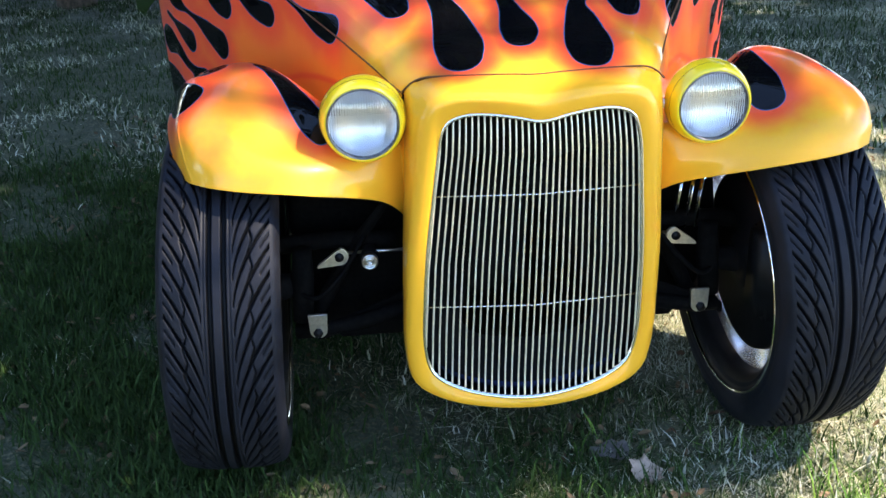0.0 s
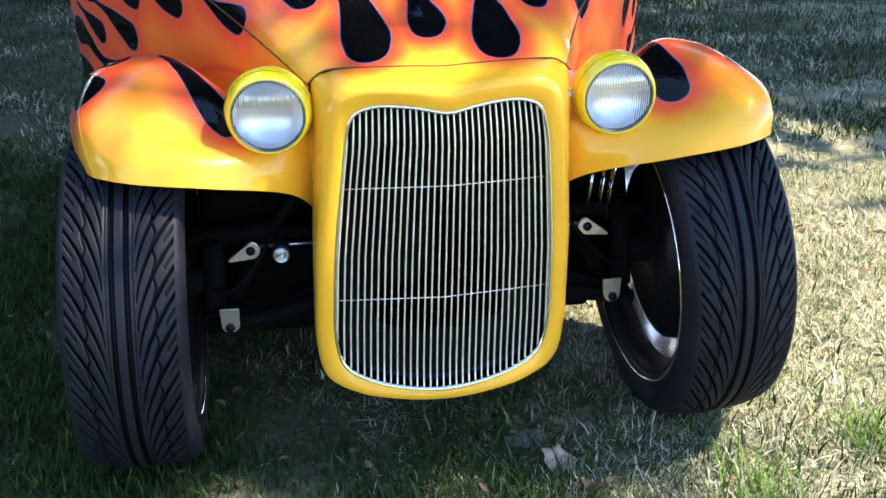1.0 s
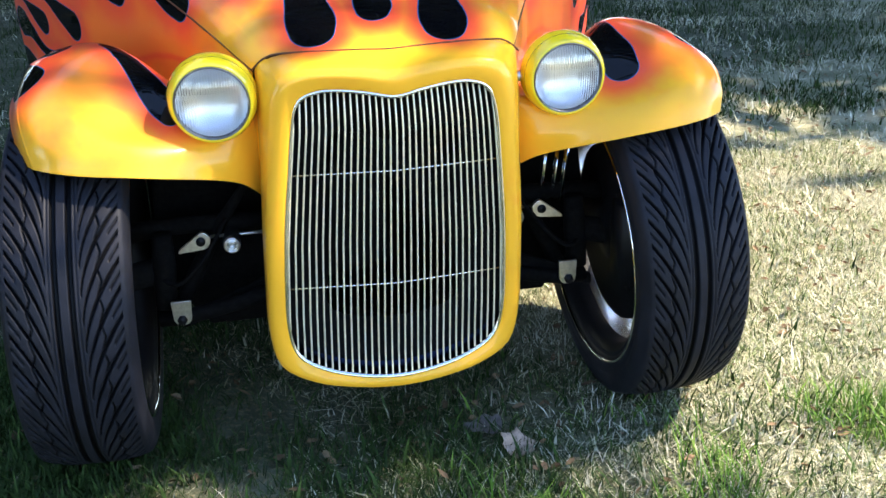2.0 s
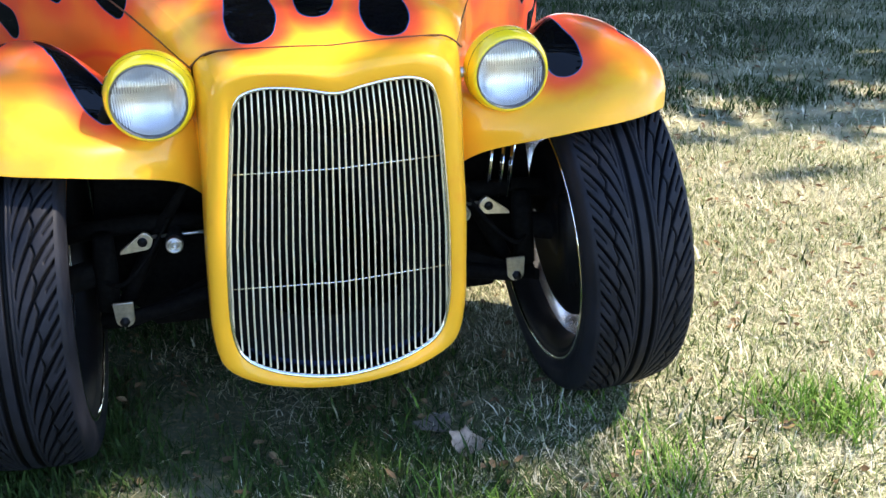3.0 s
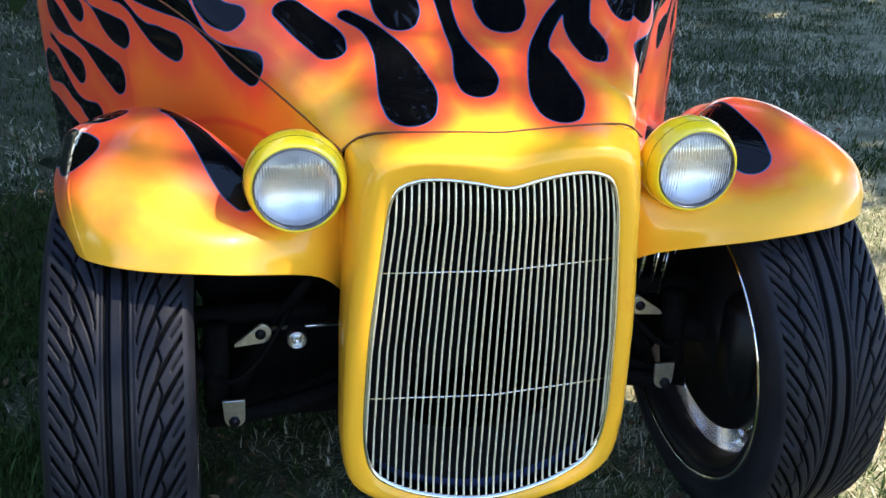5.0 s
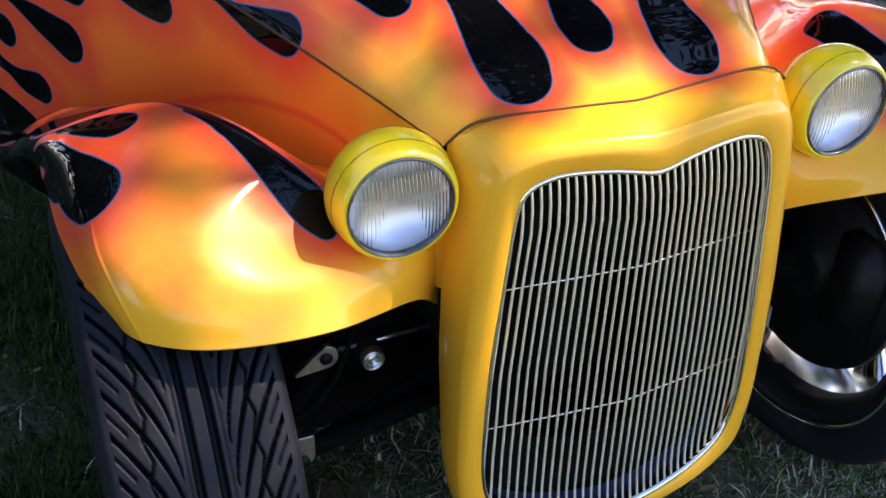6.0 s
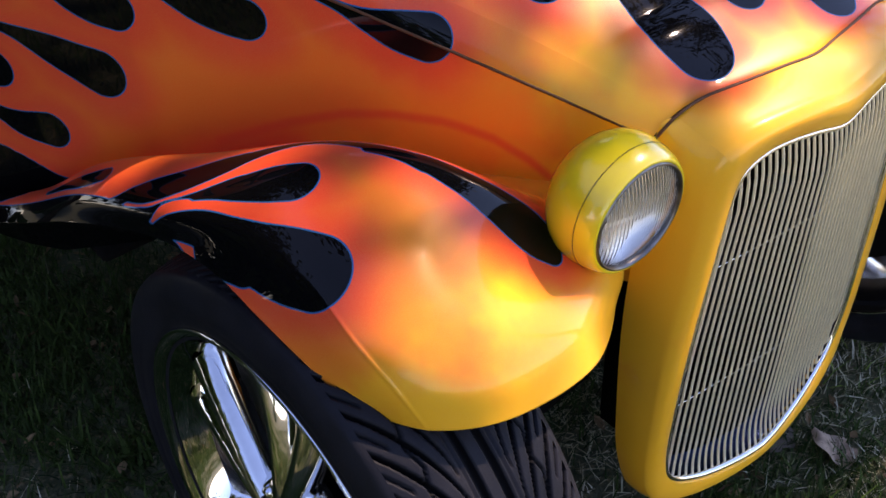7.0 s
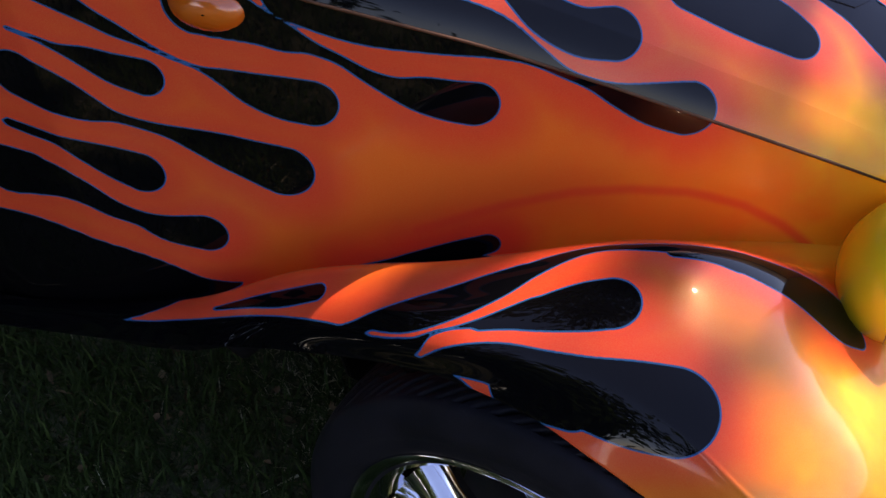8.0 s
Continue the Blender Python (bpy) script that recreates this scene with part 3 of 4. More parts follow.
# --- grille: frame, bars and dark core
def grille():
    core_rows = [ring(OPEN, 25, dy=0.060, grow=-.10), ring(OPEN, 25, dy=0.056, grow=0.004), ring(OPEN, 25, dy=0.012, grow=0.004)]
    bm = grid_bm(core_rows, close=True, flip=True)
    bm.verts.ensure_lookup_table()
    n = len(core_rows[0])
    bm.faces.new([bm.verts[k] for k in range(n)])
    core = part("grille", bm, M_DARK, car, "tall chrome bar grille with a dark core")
    # frame: a rounded chrome bead round the opening
    o = ring(OPEN, N_RING)
    rows = []
    for k in range(9):
        a = 2 * math.pi * k / 8
        g = -0.0035 + 0.0045 * math.cos(a)
        rr = ring(OPEN, N_RING, dy=0.003 + 0.0055 * math.sin(a), grow=g)
        rows.append(rr)
    part("grille_frame", grid_bm(rows, close=True), M_CHROME, core, "chrome grille surround")
    # polished sill inside the foot of the opening
    low = [p for p in loop(OPEN, 105) if p[1] < 0.285]
    rows = []
    for dy, dz in ((.006, .001), (.014, .003), (.022, .006), (.030, .010), (.036, .015)):
        rows.append([(upright(z) + x * (1 - .5 * dz), face_y(x, z) + dy + .006, z + dz) for x, z in low])
    part("grille_sill", grid_bm(rows), M_SILL, core, "polished dark sill inside the grille's foot")
    half = loop(OPEN, 200)[:200]
    upper, lower = half[half[:, 1] > 0.62], half[half[:, 1] <= 0.50]
    nbar, wide = 33, 0.0036
    for k in range(nbar):
        u = (k + 0.5) / nbar * 2 - 1
        x0 = u * 0.2035
        ax = abs(x0)
        zt = float(np.interp(ax * .90, upper[:, 0], upper[:, 1]))
        zb = float(np.interp(-ax * 1.03, -lower[:, 0], lower[:, 1])) if ax < .200 else 0.33
        zb = min(zb, 0.40) + .004
        bm = bmesh.new()
        prev = None
        zs = [zt + .003] + [zt - (zt - .315) * f for f in (.02, .05, .09, .15, .3, .6, .9)] + [lerp(.300, zb, f) for f in (0, .2, .4, .6, .8, 1.0)]
        zs = [z for z in zs if z >= zb - 1e-6]
        if zs[-1] > zb:
            zs.append(zb)
        for z in zs:
            taper = float(np.interp(z, (.20, .43, .54, .64, .73, .80), (1.035, 1.030, 1.0, .955, .910, .885)))
            x = x0 * taper
            y = face_y(x, z) + 0.004 + 0.016 * max(0, (z - zt + .075) / .075) ** 2 - 0.003 * max(0, (0.31 - z) / 0.085) ** 2
            c = [bm.verts.new((upright(z) + x + dx, y + dy, z)) for dx, dy in ((-wide / 2, .0030), (-wide * .42, .0013), (-wide * .2, .0003), (wide * .2, .0003), (wide * .42, .0013), (wide / 2, .0030))]
            if prev:
                for i in range(5):
                    bm.faces.new((prev[i], prev[i + 1], c[i + 1], c[i]))
            prev = c
        part("grille_bar", bm, M_BAR, core)
    for zc in (0.639, 0.418):
        w = 0.192 if zc > .5 else 0.211
        pts = [(upright(zc) + w * u, face_y(w * u, zc) + .009, zc) for u in (-1, -.5, 0, .5, 1)]
        part("cross_bar", tube(pts, 0.0015, 6), M_STEEL, core)


grille()


# --- headlights
def headlight(sgn):
    m = pose(CX + .0055 + sgn * 0.3198, 0.309 + sgn * .006, 0.775 - sgn * .003, 3, 0, sgn * 1.0)
    lamp = empty("headlight", car, m)
    tagged(lamp, "round yellow headlight with a fluted glass lens")
    # local: y runs back from the lens
    part("bucket", lathe([(.0187, .0772), (.030, .0793), (.043, .0792), (.057, .0755), (.072, .066), (.086, .050), (.096, .030), (.101, .012), (.102, .001)], 64, axis="y"), M_YELLOW, lamp, "yellow headlight bucket")
    part("trim_ring", lathe([(.0181, .0770), (.010, .0752), (.002, .0722), (-.003, .0690), (-.0045, .0665), (-.002, .0640), (.008, .0630)], 64, axis="y"), M_YELLOW, lamp, "yellow trim ring")
    part("gasket", lathe([(-.003, .0655), (-.0055, .0645), (-.0055, .0625), (-.001, .0615), (.006, .061)], 64, axis="y"), M_DISC, lamp, "thin dark metal retaining ring")
    part("bucket_seam", lathe([(.0193, .0775), (.0186, .0765), (.0179, .0773)], 64, axis="y"), M_SEAM, lamp)
    refl = [(.004, .0625), (.008, .0605), (.017, .0510), (.025, .0370), (.0300, .022), (.0320, .010), (.0325, .0003)]
    part("reflector", lathe(refl, 64, axis="y"), M_MIRROR, lamp, "silvered reflector bowl")
    # fluted lens: a solid domed glass, ribs on its inner face and a plain fan below
    R, k = 0.0632, 150
    bm = bmesh.new()
    for inner in (False, True):
        vs = {}
        for i in range(k):
            for j in range(k):
                x, z = R * (2 * i / (k - 1) - 1), R * (2 * j / (k - 1) - 1)
                if math.hypot(x, z) > R * 0.998:
                    continue
                dome = -0.012 * (1 - (x * x + z * z) / R ** 2)
                fan = z < 0.008 and abs(x + 0.002) < 0.015 + 0.36 * (0.008 - z) and math.hypot(x, z) < 0.058
                rib = 0.0 if fan else 0.0007 * math.sin(x * 2 * math.pi / 0.0046) * (1.4 if 0.018 < z < 0.040 else 1.0)
                if 0.010 < z < 0.018:
                    rib *= 0.3
                vs[i, j] = bm.verts.new((x, dome + (0.0035 + rib if inner else 0.0), z))
        for i, j in list(vs):
            q = [vs.get((i, j)), vs.get((i + 1, j)), vs.get((i + 1, j + 1)), vs.get((i, j + 1))]
            if all(q):
                bm.faces.new(q[::-1] if inner else q)
    part("lens", bm, M_GLASS, lamp, "clear fluted glass lens").visible_shadow = False
    # short bracket from the bucket to the shell
    t = -sgn
    part("bracket", tube([(t * .055, .052, -.006), (t * .078, .050, -.004), (t * .105, .048, -.002)], [.012, .010, .012], 14), M_ALLOY, lamp, "short metal mounting stalk")
    part("bracket_washer", tube([(t * .088, .049, -.003), (t * .096, .049, -.003)], .024, 20), M_BLACKMETAL, lamp, "black rubber washer")
    return lamp


M_MIRROR = simple("silvered", (0.96, 0.98, 1.0), 0.34, 1.0, 0.03, 40)


for s in (-1, 1):
    headlight(s)


# --- wheels
GROUND_Z = 0.026                             # the lawn's height
TYRE_R, RIM_R, HALF = 0.358, 0.276, 0.092


def tread_depth(s, a, r):
    """Groove depth on the tread at s metres across and a metres round."""
    w = abs(s)
    turn = 2 * math.pi * TYRE_R
    d = 0.0

    def cut(dist, half, deep):
        return deep * min(1.0, max(0.0, (half - dist) / 0.0012 + 0.5))
    d = max(d, cut(abs(w - 0.0125), 0.0040, 0.011))
    d = max(d, cut(abs(w - 0.0225), 0.0010, 0.003))
    pitch = turn / 46
    shift = 0.5 * pitch if s > 0 else 0.0
    if w > 0.028:
        f = (w - 0.028) / 0.064
        rise = 0.160 * f ** 0.62
        slope = 0.160 * 0.62 * max(f, 0.02) ** -0.38 / 0.064
        e = (a + rise - shift) % pitch
        e = min(e, pitch - e) / math.sqrt(1 + slope * slope)
        half = 0.0021 if f < 0.75 else 0.0018
        d = max(d, cut(e, half * min(1, 0.35 + f * 2), 0.011))
        if f > 0.72:      # shoulder sipes between the sweeps
            e = (a + rise - shift + pitch / 2) % pitch
            e = min(e, pitch - e) / math.sqrt(1 + slope * slope)
            d = max(d, cut(e, 0.0013, 0.005))
    zig = 0.058 + 0.0035 * (2 * abs(((a / pitch) % 1) - 0.5) - 0.5) * 2
    d = max(d, cut(abs(w - zig), 0.0015, 0.006))
    return d


def tyre_mesh():
    around, across = 1000, 110
    rows = []
    for i in range(across + 1):
        s = HALF * (2 * i / across - 1)
        row = []
        for j in range(around):
            a = 2 * math.pi * j / around
            r = TYRE_R - 0.010 * (abs(s) / HALF) ** 3 - tread_depth(s, a * TYRE_R, 0)
            row.append((s, r * math.cos(a), r * math.sin(a)))
        rows.append(row)
    bm = grid_bm(rows, close=True)
    for sg in (-1, 1):
        prof = [(HALF, TYRE_R - .010), (.099, .344), (.105, .332), (.1085, .318), (.108, .305), (.107, .300), (.1055, .286), (.100, .276), (.093, .258)]
        pr = [(sg * s, r) for s, r in catmull(prof, 22)]
        g = np.array([[(s, r * math.cos(2 * math.pi * j / around), r * math.sin(2 * math.pi * j / around)) for j in range(0, around, 1)] for s, r in pr])
        g = g[:, ::5]
        add_grid(bm, g, close=True, flip=sg < 0)
    bmesh.ops.recalc_face_normals(bm, faces=bm.faces)
    # groove depth as an attribute, which makes the rubber darker down in the grooves
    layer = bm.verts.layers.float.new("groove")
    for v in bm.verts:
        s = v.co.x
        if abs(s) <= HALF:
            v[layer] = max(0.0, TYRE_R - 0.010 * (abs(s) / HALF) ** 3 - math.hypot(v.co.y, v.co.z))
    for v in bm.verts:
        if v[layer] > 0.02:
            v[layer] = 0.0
    return bm


def front_wheel(x, sgn, steer):
    """A front wheel; sgn is the outer side."""
    hub = empty("wheel", car, pose(x, 0.498, 0.358 + GROUND_Z, 0, 0, steer) @ pose(0, 0, 0, 0, -sgn * 3.0, 0) )
    tagged(hub, "wide black tyre on a polished alloy wheel")
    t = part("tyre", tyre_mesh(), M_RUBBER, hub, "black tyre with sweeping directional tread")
    if sgn > 0:
        t.rotation_euler = (0, 0, 0)
    def rim_piece(name, profile, material, label):
        part(name, lathe([(sgn * s, r) for s, r in profile], 128), material, hub, label)
    rim_piece("rim_lip", [(.094, .270), (.100, .278), (.1045, .2765), (.1035, .270), (.094, .262), (.085, .249), (.055, .237)], M_CHROME, "polished outer rim lip")
    rim_piece("rim_barrel", [(.055, .237), (.0, .232), (-.050, .235)], M_BARREL, "brushed alloy rim barrel")
    rim_piece("inner_flange", [(-.050, .235), (-.070, .239), (-.082, .245), (-.092, .260), (-.098, .269), (-.102, .276), (-.098, .281)], M_BLACKMETAL, "black inner rim flange")
    rim_piece("flange_edge", [(-.1015, .2745), (-.1045, .2755), (-.1055, .2780), (-.1040, .2805), (-.1000, .2810)], M_CHROME, "thin polished inner rim edge")
    # five broad twin spokes, dished, with a hub cap
    for k in range(5):
        a = 2 * math.pi * k / 5 + 0.5
        for off in (-0.17, 0.17):
            rows = []
            for f in np.linspace(0, 1, 14):
                r = lerp(0.045, 0.238, f)
                half = lerp(0.018, 0.027, f) + .010 * max(0, f - .78) / .22
                face = 0.094 - 0.026 * f ** 1.5
                ang = a + off * (0.5 + 0.7 * f) + 0.18 * f * f * sgn
                row = []
                for q, dz in ((-1, -.036), (-.95, -.020), (-.8, -.008), (-.5, .002), (-.18, .006), (.18, .006), (.5, .002), (.8, -.008), (.95, -.020), (1, -.036)):
                    tx, ty = -math.sin(ang), math.cos(ang)
                    row.append((sgn * (face + dz), r * math.cos(ang) + q * half * tx, r * math.sin(ang) + q * half * ty))
                rows.append(row)
            bm = grid_bm(rows, close=True)
            bmesh.ops.recalc_face_normals(bm, faces=bm.faces)
            part("spoke", bm, M_CHROME, hub)
    part("hub_cap", lathe([(sgn * s, r) for s, r in [(.04, .070), (.075, .068), (.088, .058), (.094, .040), (.100, .034), (.104, .020), (.105, .001)]], 48), M_CHROME, hub, "chrome hub cap")
    for k in range(5):
        a = 2 * math.pi * (k + .5) / 5 + 0.5
        part("wheel_nut", tube([(sgn * .078, .052 * math.cos(a), .052 * math.sin(a)), (sgn * .096, .052 * math.cos(a), .052 * math.sin(a))], [.009, .007], 6), M_CHROME, hub)
    part("brake_disc", lathe([(-sgn * .020, .060), (-sgn * .020, .192), (-sgn * .034, .196), (-sgn * .048, .192), (-sgn * .048, .060), (-sgn * .060, .058), (-sgn * .062, .030), (-sgn * .062, .001)], 64), M_BLACKMETAL, hub, "black brake drum and backing")
    part("brake_caliper", box((.075, .095, .20), pose(-sgn * .045, -.130, .030, 8), .014), M_BLACKMETAL, hub, "black brake caliper")
    return hub


STEER = 2.2
front_wheel(-0.607, -1, STEER)
front_wheel(0.526, 1, STEER)


# --- front suspension
def suspension(sgn):
    def X(x):
        return CX - .030 + sgn * (x - .0075)
    eye_hole = [(.018 * math.cos(a), .018 * math.sin(a)) for a in np.linspace(0, 2 * math.pi, 20, endpoint=False)]
    # upper shackle plate: a teardrop plate with a round boss
    m = Matrix.Translation((X(.359), .478, .456)) @ Matrix.Diagonal((sgn, 1, 1, 1))
    drop = [(-.019 * math.cos(a), .019 * math.sin(a)) for a in np.linspace(-1.6, 1.45, 16)] + [(.044, -.016), (.047, -.023)]
    sh = part("shackle_plate", slab(drop, .012, m=m, bevel=.0015), M_ALLOY, car, "polished teardrop shackle plate", smooth=False)
    part("shackle_hole", tube([(X(.359), .4765, .456), (X(.359), .4745, .456)], .0095, 20), M_BLACKMETAL, sh)
    part("link_rod", tube([(X(.340), .480, .464), (X(.19), .486, .462)], .0035, 10), M_ALLOY, car, "thin bright link rod")
    bolt = part("pivot_bolt", lathe([(.012, .017), (-.006, .017), (-.008, .0155), (-.008, .0125), (-.004, .0115), (-.003, .0100), (-.007, .0080), (-.008, .0055), (-.004, .0050), (-.004, .0003)], 28, axis="y"), M_ALLOY, car, "round pivot bolt with a washer")
    bolt.location = (X(.297), .455, .453)
    part("bolt_sleeve", tube([(X(.297), .462, .453), (X(.297), .60, .453)], .020, 18), M_DARK, car, "black pivot sleeve")
    part("upper_arm", tube([(X(.24), .520, .475), (X(.34), .525, .478), (X(.44), .54, .47), (X(.52), .56, .455)], [.017, .018, .018, .022], 14), M_DARK, car, "black upper control arm")
    part("shock_absorber", tube([(X(.25), .470, .585), (X(.275), .485, .545), (X(.33), .52, .46), (X(.40), .55, .33), (X(.44), .57, .25)], [.009, .009, .015, .017, .015], 18), M_DARK, car, "black coil-over shock absorber")
    part("spindle", tube([(X(.435), .50, .47), (X(.44), .505, .40), (X(.445), .50, .31)], [.020, .024, .022], 16), M_DARK, car, "black steering spindle")
    part("stub_axle", tube([(X(.44), .52, .39), (X(.60), .510, .358)], .028, 16), M_DARK, car, "black stub axle")
    part("lower_arm", tube([(X(.18), .46, .355), (X(.30), .475, .315), (X(.41), .488, .288), (X(.46), .50, .285)], [.016, .016, .016, .018], 14), M_DARK, car, "black lower control arm")
    part("lower_arm_web", slab([(.16, .34), (.44, .26), (.44, .285), (.16, .40)], .010, m=Matrix.Translation((CX, .495, 0)) @ Matrix.Diagonal((sgn, 1, 1, 1)), bevel=.002), M_DARK, car, smooth=False)
    tab = [(-.020, .032), (.020, .032), (.018, -.006)] + [(.018 * math.cos(a), -.006 + .016 * math.sin(a)) for a in np.linspace(-.3, -math.pi + .3, 8)] + [(-.018, -.006)]
    tb = part("spindle_tab", slab(tab, .010, m=Matrix.Translation((X(.413), .458, .306)), bevel=.0015), M_ALLOY, car, "bright clevis tab", smooth=False)
    part("tab_bolt", tube([(X(.414), .459, .298), (X(.414), .450, .298)], .010, 6), M_BLACKMETAL, tb)
    if sgn > 0:
        for dx, top, w in ((.000, .600, .010), (.026, .585, .007), (.046, .575, .009)):
            part("steering_upright", box((w, .014, top - .455), pose(X(.372 + dx), .520, (top + .455) / 2, 4, sgn * 6), .003), M_CHROME, car, "polished steering upright")
    part("brake_hose", tube(catmull([(X(.30), .50, .50), (X(.36), .46, .42), (X(.42), .47, .37), (X(.47), .51, .40)], 16), .005, 8), M_DARK, car, "black rubber brake hose")


for s in (-1, 1):
    suspension(s)

# inner chassis: a dark tub behind the grille, rails and engine pan
part("chassis_rail", box((.05, 1.7, .09), pose(CX - .17, 1.22, .44), .008), M_BLACKMETAL, car, "black chassis rail")
part("chassis_rail", box((.05, 1.7, .09), pose(CX + .17, 1.22, .44), .008), M_BLACKMETAL, car, "black chassis rail")
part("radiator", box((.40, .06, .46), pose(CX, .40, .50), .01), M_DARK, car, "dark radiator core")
# unseen; reaches low to stop light passing under the car
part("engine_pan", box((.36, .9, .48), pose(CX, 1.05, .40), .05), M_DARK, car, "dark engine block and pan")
# unseen dark panels, added to close off the lit lawn behind the wheels
for s in (-1, 1):
    part("inner_panel", box((.012, .50, .30), pose(CX + s * .225, .66, .66), .004), M_BLACKMETAL, car, "black inner fender panel")
    part("shade_panel", slab([(.05, .14), (.40, .14), (.52, .34), (.56, .60), (.52, .74), (.30, .80), (.05, .80)], .010, m=Matrix.Translation((CX, .96, 0)) @ Matrix.Diagonal((s, 1, 1, 1)), bevel=.002), M_DARK, car, "dark panel added behind the wheel in place of shade", smooth=False)

# dark sheets added behind the arms, in place of the shade there
for s in (-1, 1):
    part("shade_sheet", slab([(.19, .20), (.38, .20), (.45, .30), (.47, .46), (.45, .62), (.36, .70), (.19, .70)], .008, m=Matrix.Translation((CX - .015, .625, 0)) @ Matrix.Diagonal((s, 1, 1, 1)), bevel=.002), M_DARK, car, "dark sheet added behind the suspension in place of shade", smooth=False)
part("bulkhead", slab([(-.83, .50), (.66, .50), (.70, .60), (.66, 1.15), (.45, 1.245), (-.10, 1.28), (-.62, 1.245), (-.84, 1.15), (-.87, .60)], .02, m=Matrix.Translation((CX, 1.985, 0)), bevel=.004), M_BLACKMETAL, car, "black rear bulkhead", smooth=False)
part("floor_pan", box((1.14, 1.0, .02), pose(CX - .1, 1.49, .50), .004), M_DARK, car, "black floor pan")

# hood seam: a thin dark gap round the front and along the sides
def seam():
    ys = np.linspace(.353, 1.9, 60)
    pts = [Vector((x + CX, y + .0005, z + .0003)) for x, y, z in hood_edge(41)]
    pts = [p + Vector((.0042, -.0045, .0032)) * min(1, max(0, (p.x - CX - .17) / .03)) for p in pts]
    pts = [Vector((2 * CX - p.x, p.y, p.z)) for p in pts[:0:-1]] + pts
    part("hood_seam", tube(pts, .0019, 6), M_SEAM, car)
    for sgn in (-1, 1):
        part("hood_seam", tube([(mid(y) + sgn * (side_x(y) + .0008), y, seam_z(y) - .0008) for y in ys], .0018, 6), M_SEAM, car)


seam()

# amber marker lamp on the body side
lampm = part("marker_lamp", lathe([(-.012, .001), (-.011, .012), (-.006, .020), (.002, .023)], 24, axis="y"), M_AMBER, car, "amber side marker lamp")
lampm.matrix_basis = pose(mid(.94) - side_x(.94) - .002, .94, 1.020, 0, 12, -55) @ Matrix.Diagonal((1.6, 1, 1, 1))

# ------------------------------------------------------------------ ground
def ground():
    bm = bmesh.new()
    n = 90
    span = [math.copysign(abs(u) ** 3.2 * 900 + abs(u) * 4.0, u) for u in np.linspace(-1, 1, n)]
    vs = [[bm.verts.new((x, y, GROUND_Z + (0.010 * noise.noise((x * 1.3, y * 1.3, 0)) if abs(x) + abs(y) < 30 else 0))) for y in span] for x in span]
    for i in range(n - 1):
        for j in range(n - 1):
            bm.faces.new((vs[i][j], vs[i + 1][j], vs[i + 1][j + 1], vs[i][j + 1]))
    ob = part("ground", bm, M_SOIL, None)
    return tagged(ob, "worn lawn of dry and green grass over soil", "ground", kind="structure")


ground()


def blades(name, count, material, label, length, width, area, lean, seed, keep=None):
    """Many curved grass blades as one object."""
    rng = np.random.default_rng(seed)
    (x0, x1), (y0, y1) = area
    v, f = [], []
    made = 0
    while made < count:
        x, y = rng.uniform(x0, x1), rng.uniform(y0, y1)
        border = min(x - x0, x1 - x, y - y0, y1 - y) / 0.45        # the growth thins out towards the border
        if rng.random() > border or (keep and rng.random() > keep(x, y)):
            continue
        made += 1
        h, w, a = length * rng.uniform(.45, 1.3), width * rng.uniform(.6, 1.3), rng.uniform(0, 2 * math.pi)
        ln = h * lean * rng.uniform(.3, 1.4)
        ca, sa = math.cos(a), math.sin(a)
        z0 = GROUND_Z - 0.004
        b = len(v)
        up = math.sqrt(max(.05, 1 - min(.95, (ln / h) ** 2 * .5)))
        for q, off, z in ((1, 0, 0), (.8, .35, .55), (0, 1.0, 1.0)):
            cx, cy, cz = x + ca * ln * off, y + sa * ln * off, z0 + h * z * up
            if q:
                v.append((cx - sa * w * q / 2, cy + ca * w * q / 2, cz))
                v.append((cx + sa * w * q / 2, cy - ca * w * q / 2, cz))
            else:
                v.append((cx, cy, cz))
        f += [(b, b + 1, b + 3, b + 2), (b + 2, b + 3, b + 4)]
    me = bpy.data.meshes.new(name)
    me.from_pydata(v, [], f)
    me.materials.append(material)
    ob = new(name, me)
    return tagged(ob, label, "grass", kind="stuff")


def tufts(x, y):
    n = noise.noise((x * 2.2, y * 2.2, 3.0)) + 0.5 * noise.noise((x * 7, y * 7, 1.0))
    return min(1, max(0.10, 0.45 + 0.9 * n))


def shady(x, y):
    """Dark green grass: thick where the lawn lies in shade, thin on the dry side."""
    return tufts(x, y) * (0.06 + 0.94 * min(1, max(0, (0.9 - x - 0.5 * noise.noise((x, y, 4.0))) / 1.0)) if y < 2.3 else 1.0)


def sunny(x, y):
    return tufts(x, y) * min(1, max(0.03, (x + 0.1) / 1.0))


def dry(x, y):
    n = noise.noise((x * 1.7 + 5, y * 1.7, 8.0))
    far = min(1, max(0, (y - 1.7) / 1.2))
    # straw favours the right; thinned left and far back to darken the shaded lawn
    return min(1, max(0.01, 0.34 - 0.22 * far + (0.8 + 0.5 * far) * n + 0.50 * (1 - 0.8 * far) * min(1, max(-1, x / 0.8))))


NEAR = ((-1.5, 2.3), (-.45, 2.2))
ROUND = ((-4.5, 5.0), (-3.5, 3.0))
FAR = ((-4.5, 6.5), (1.8, 9.0))
SHADE = ((-2.8, -.4), (-.6, 2.8))
blades("grass_blades", 52000, M_SHADED_GRASS, "short green lawn grass", .042, .0030, NEAR, .9, 1, shady)
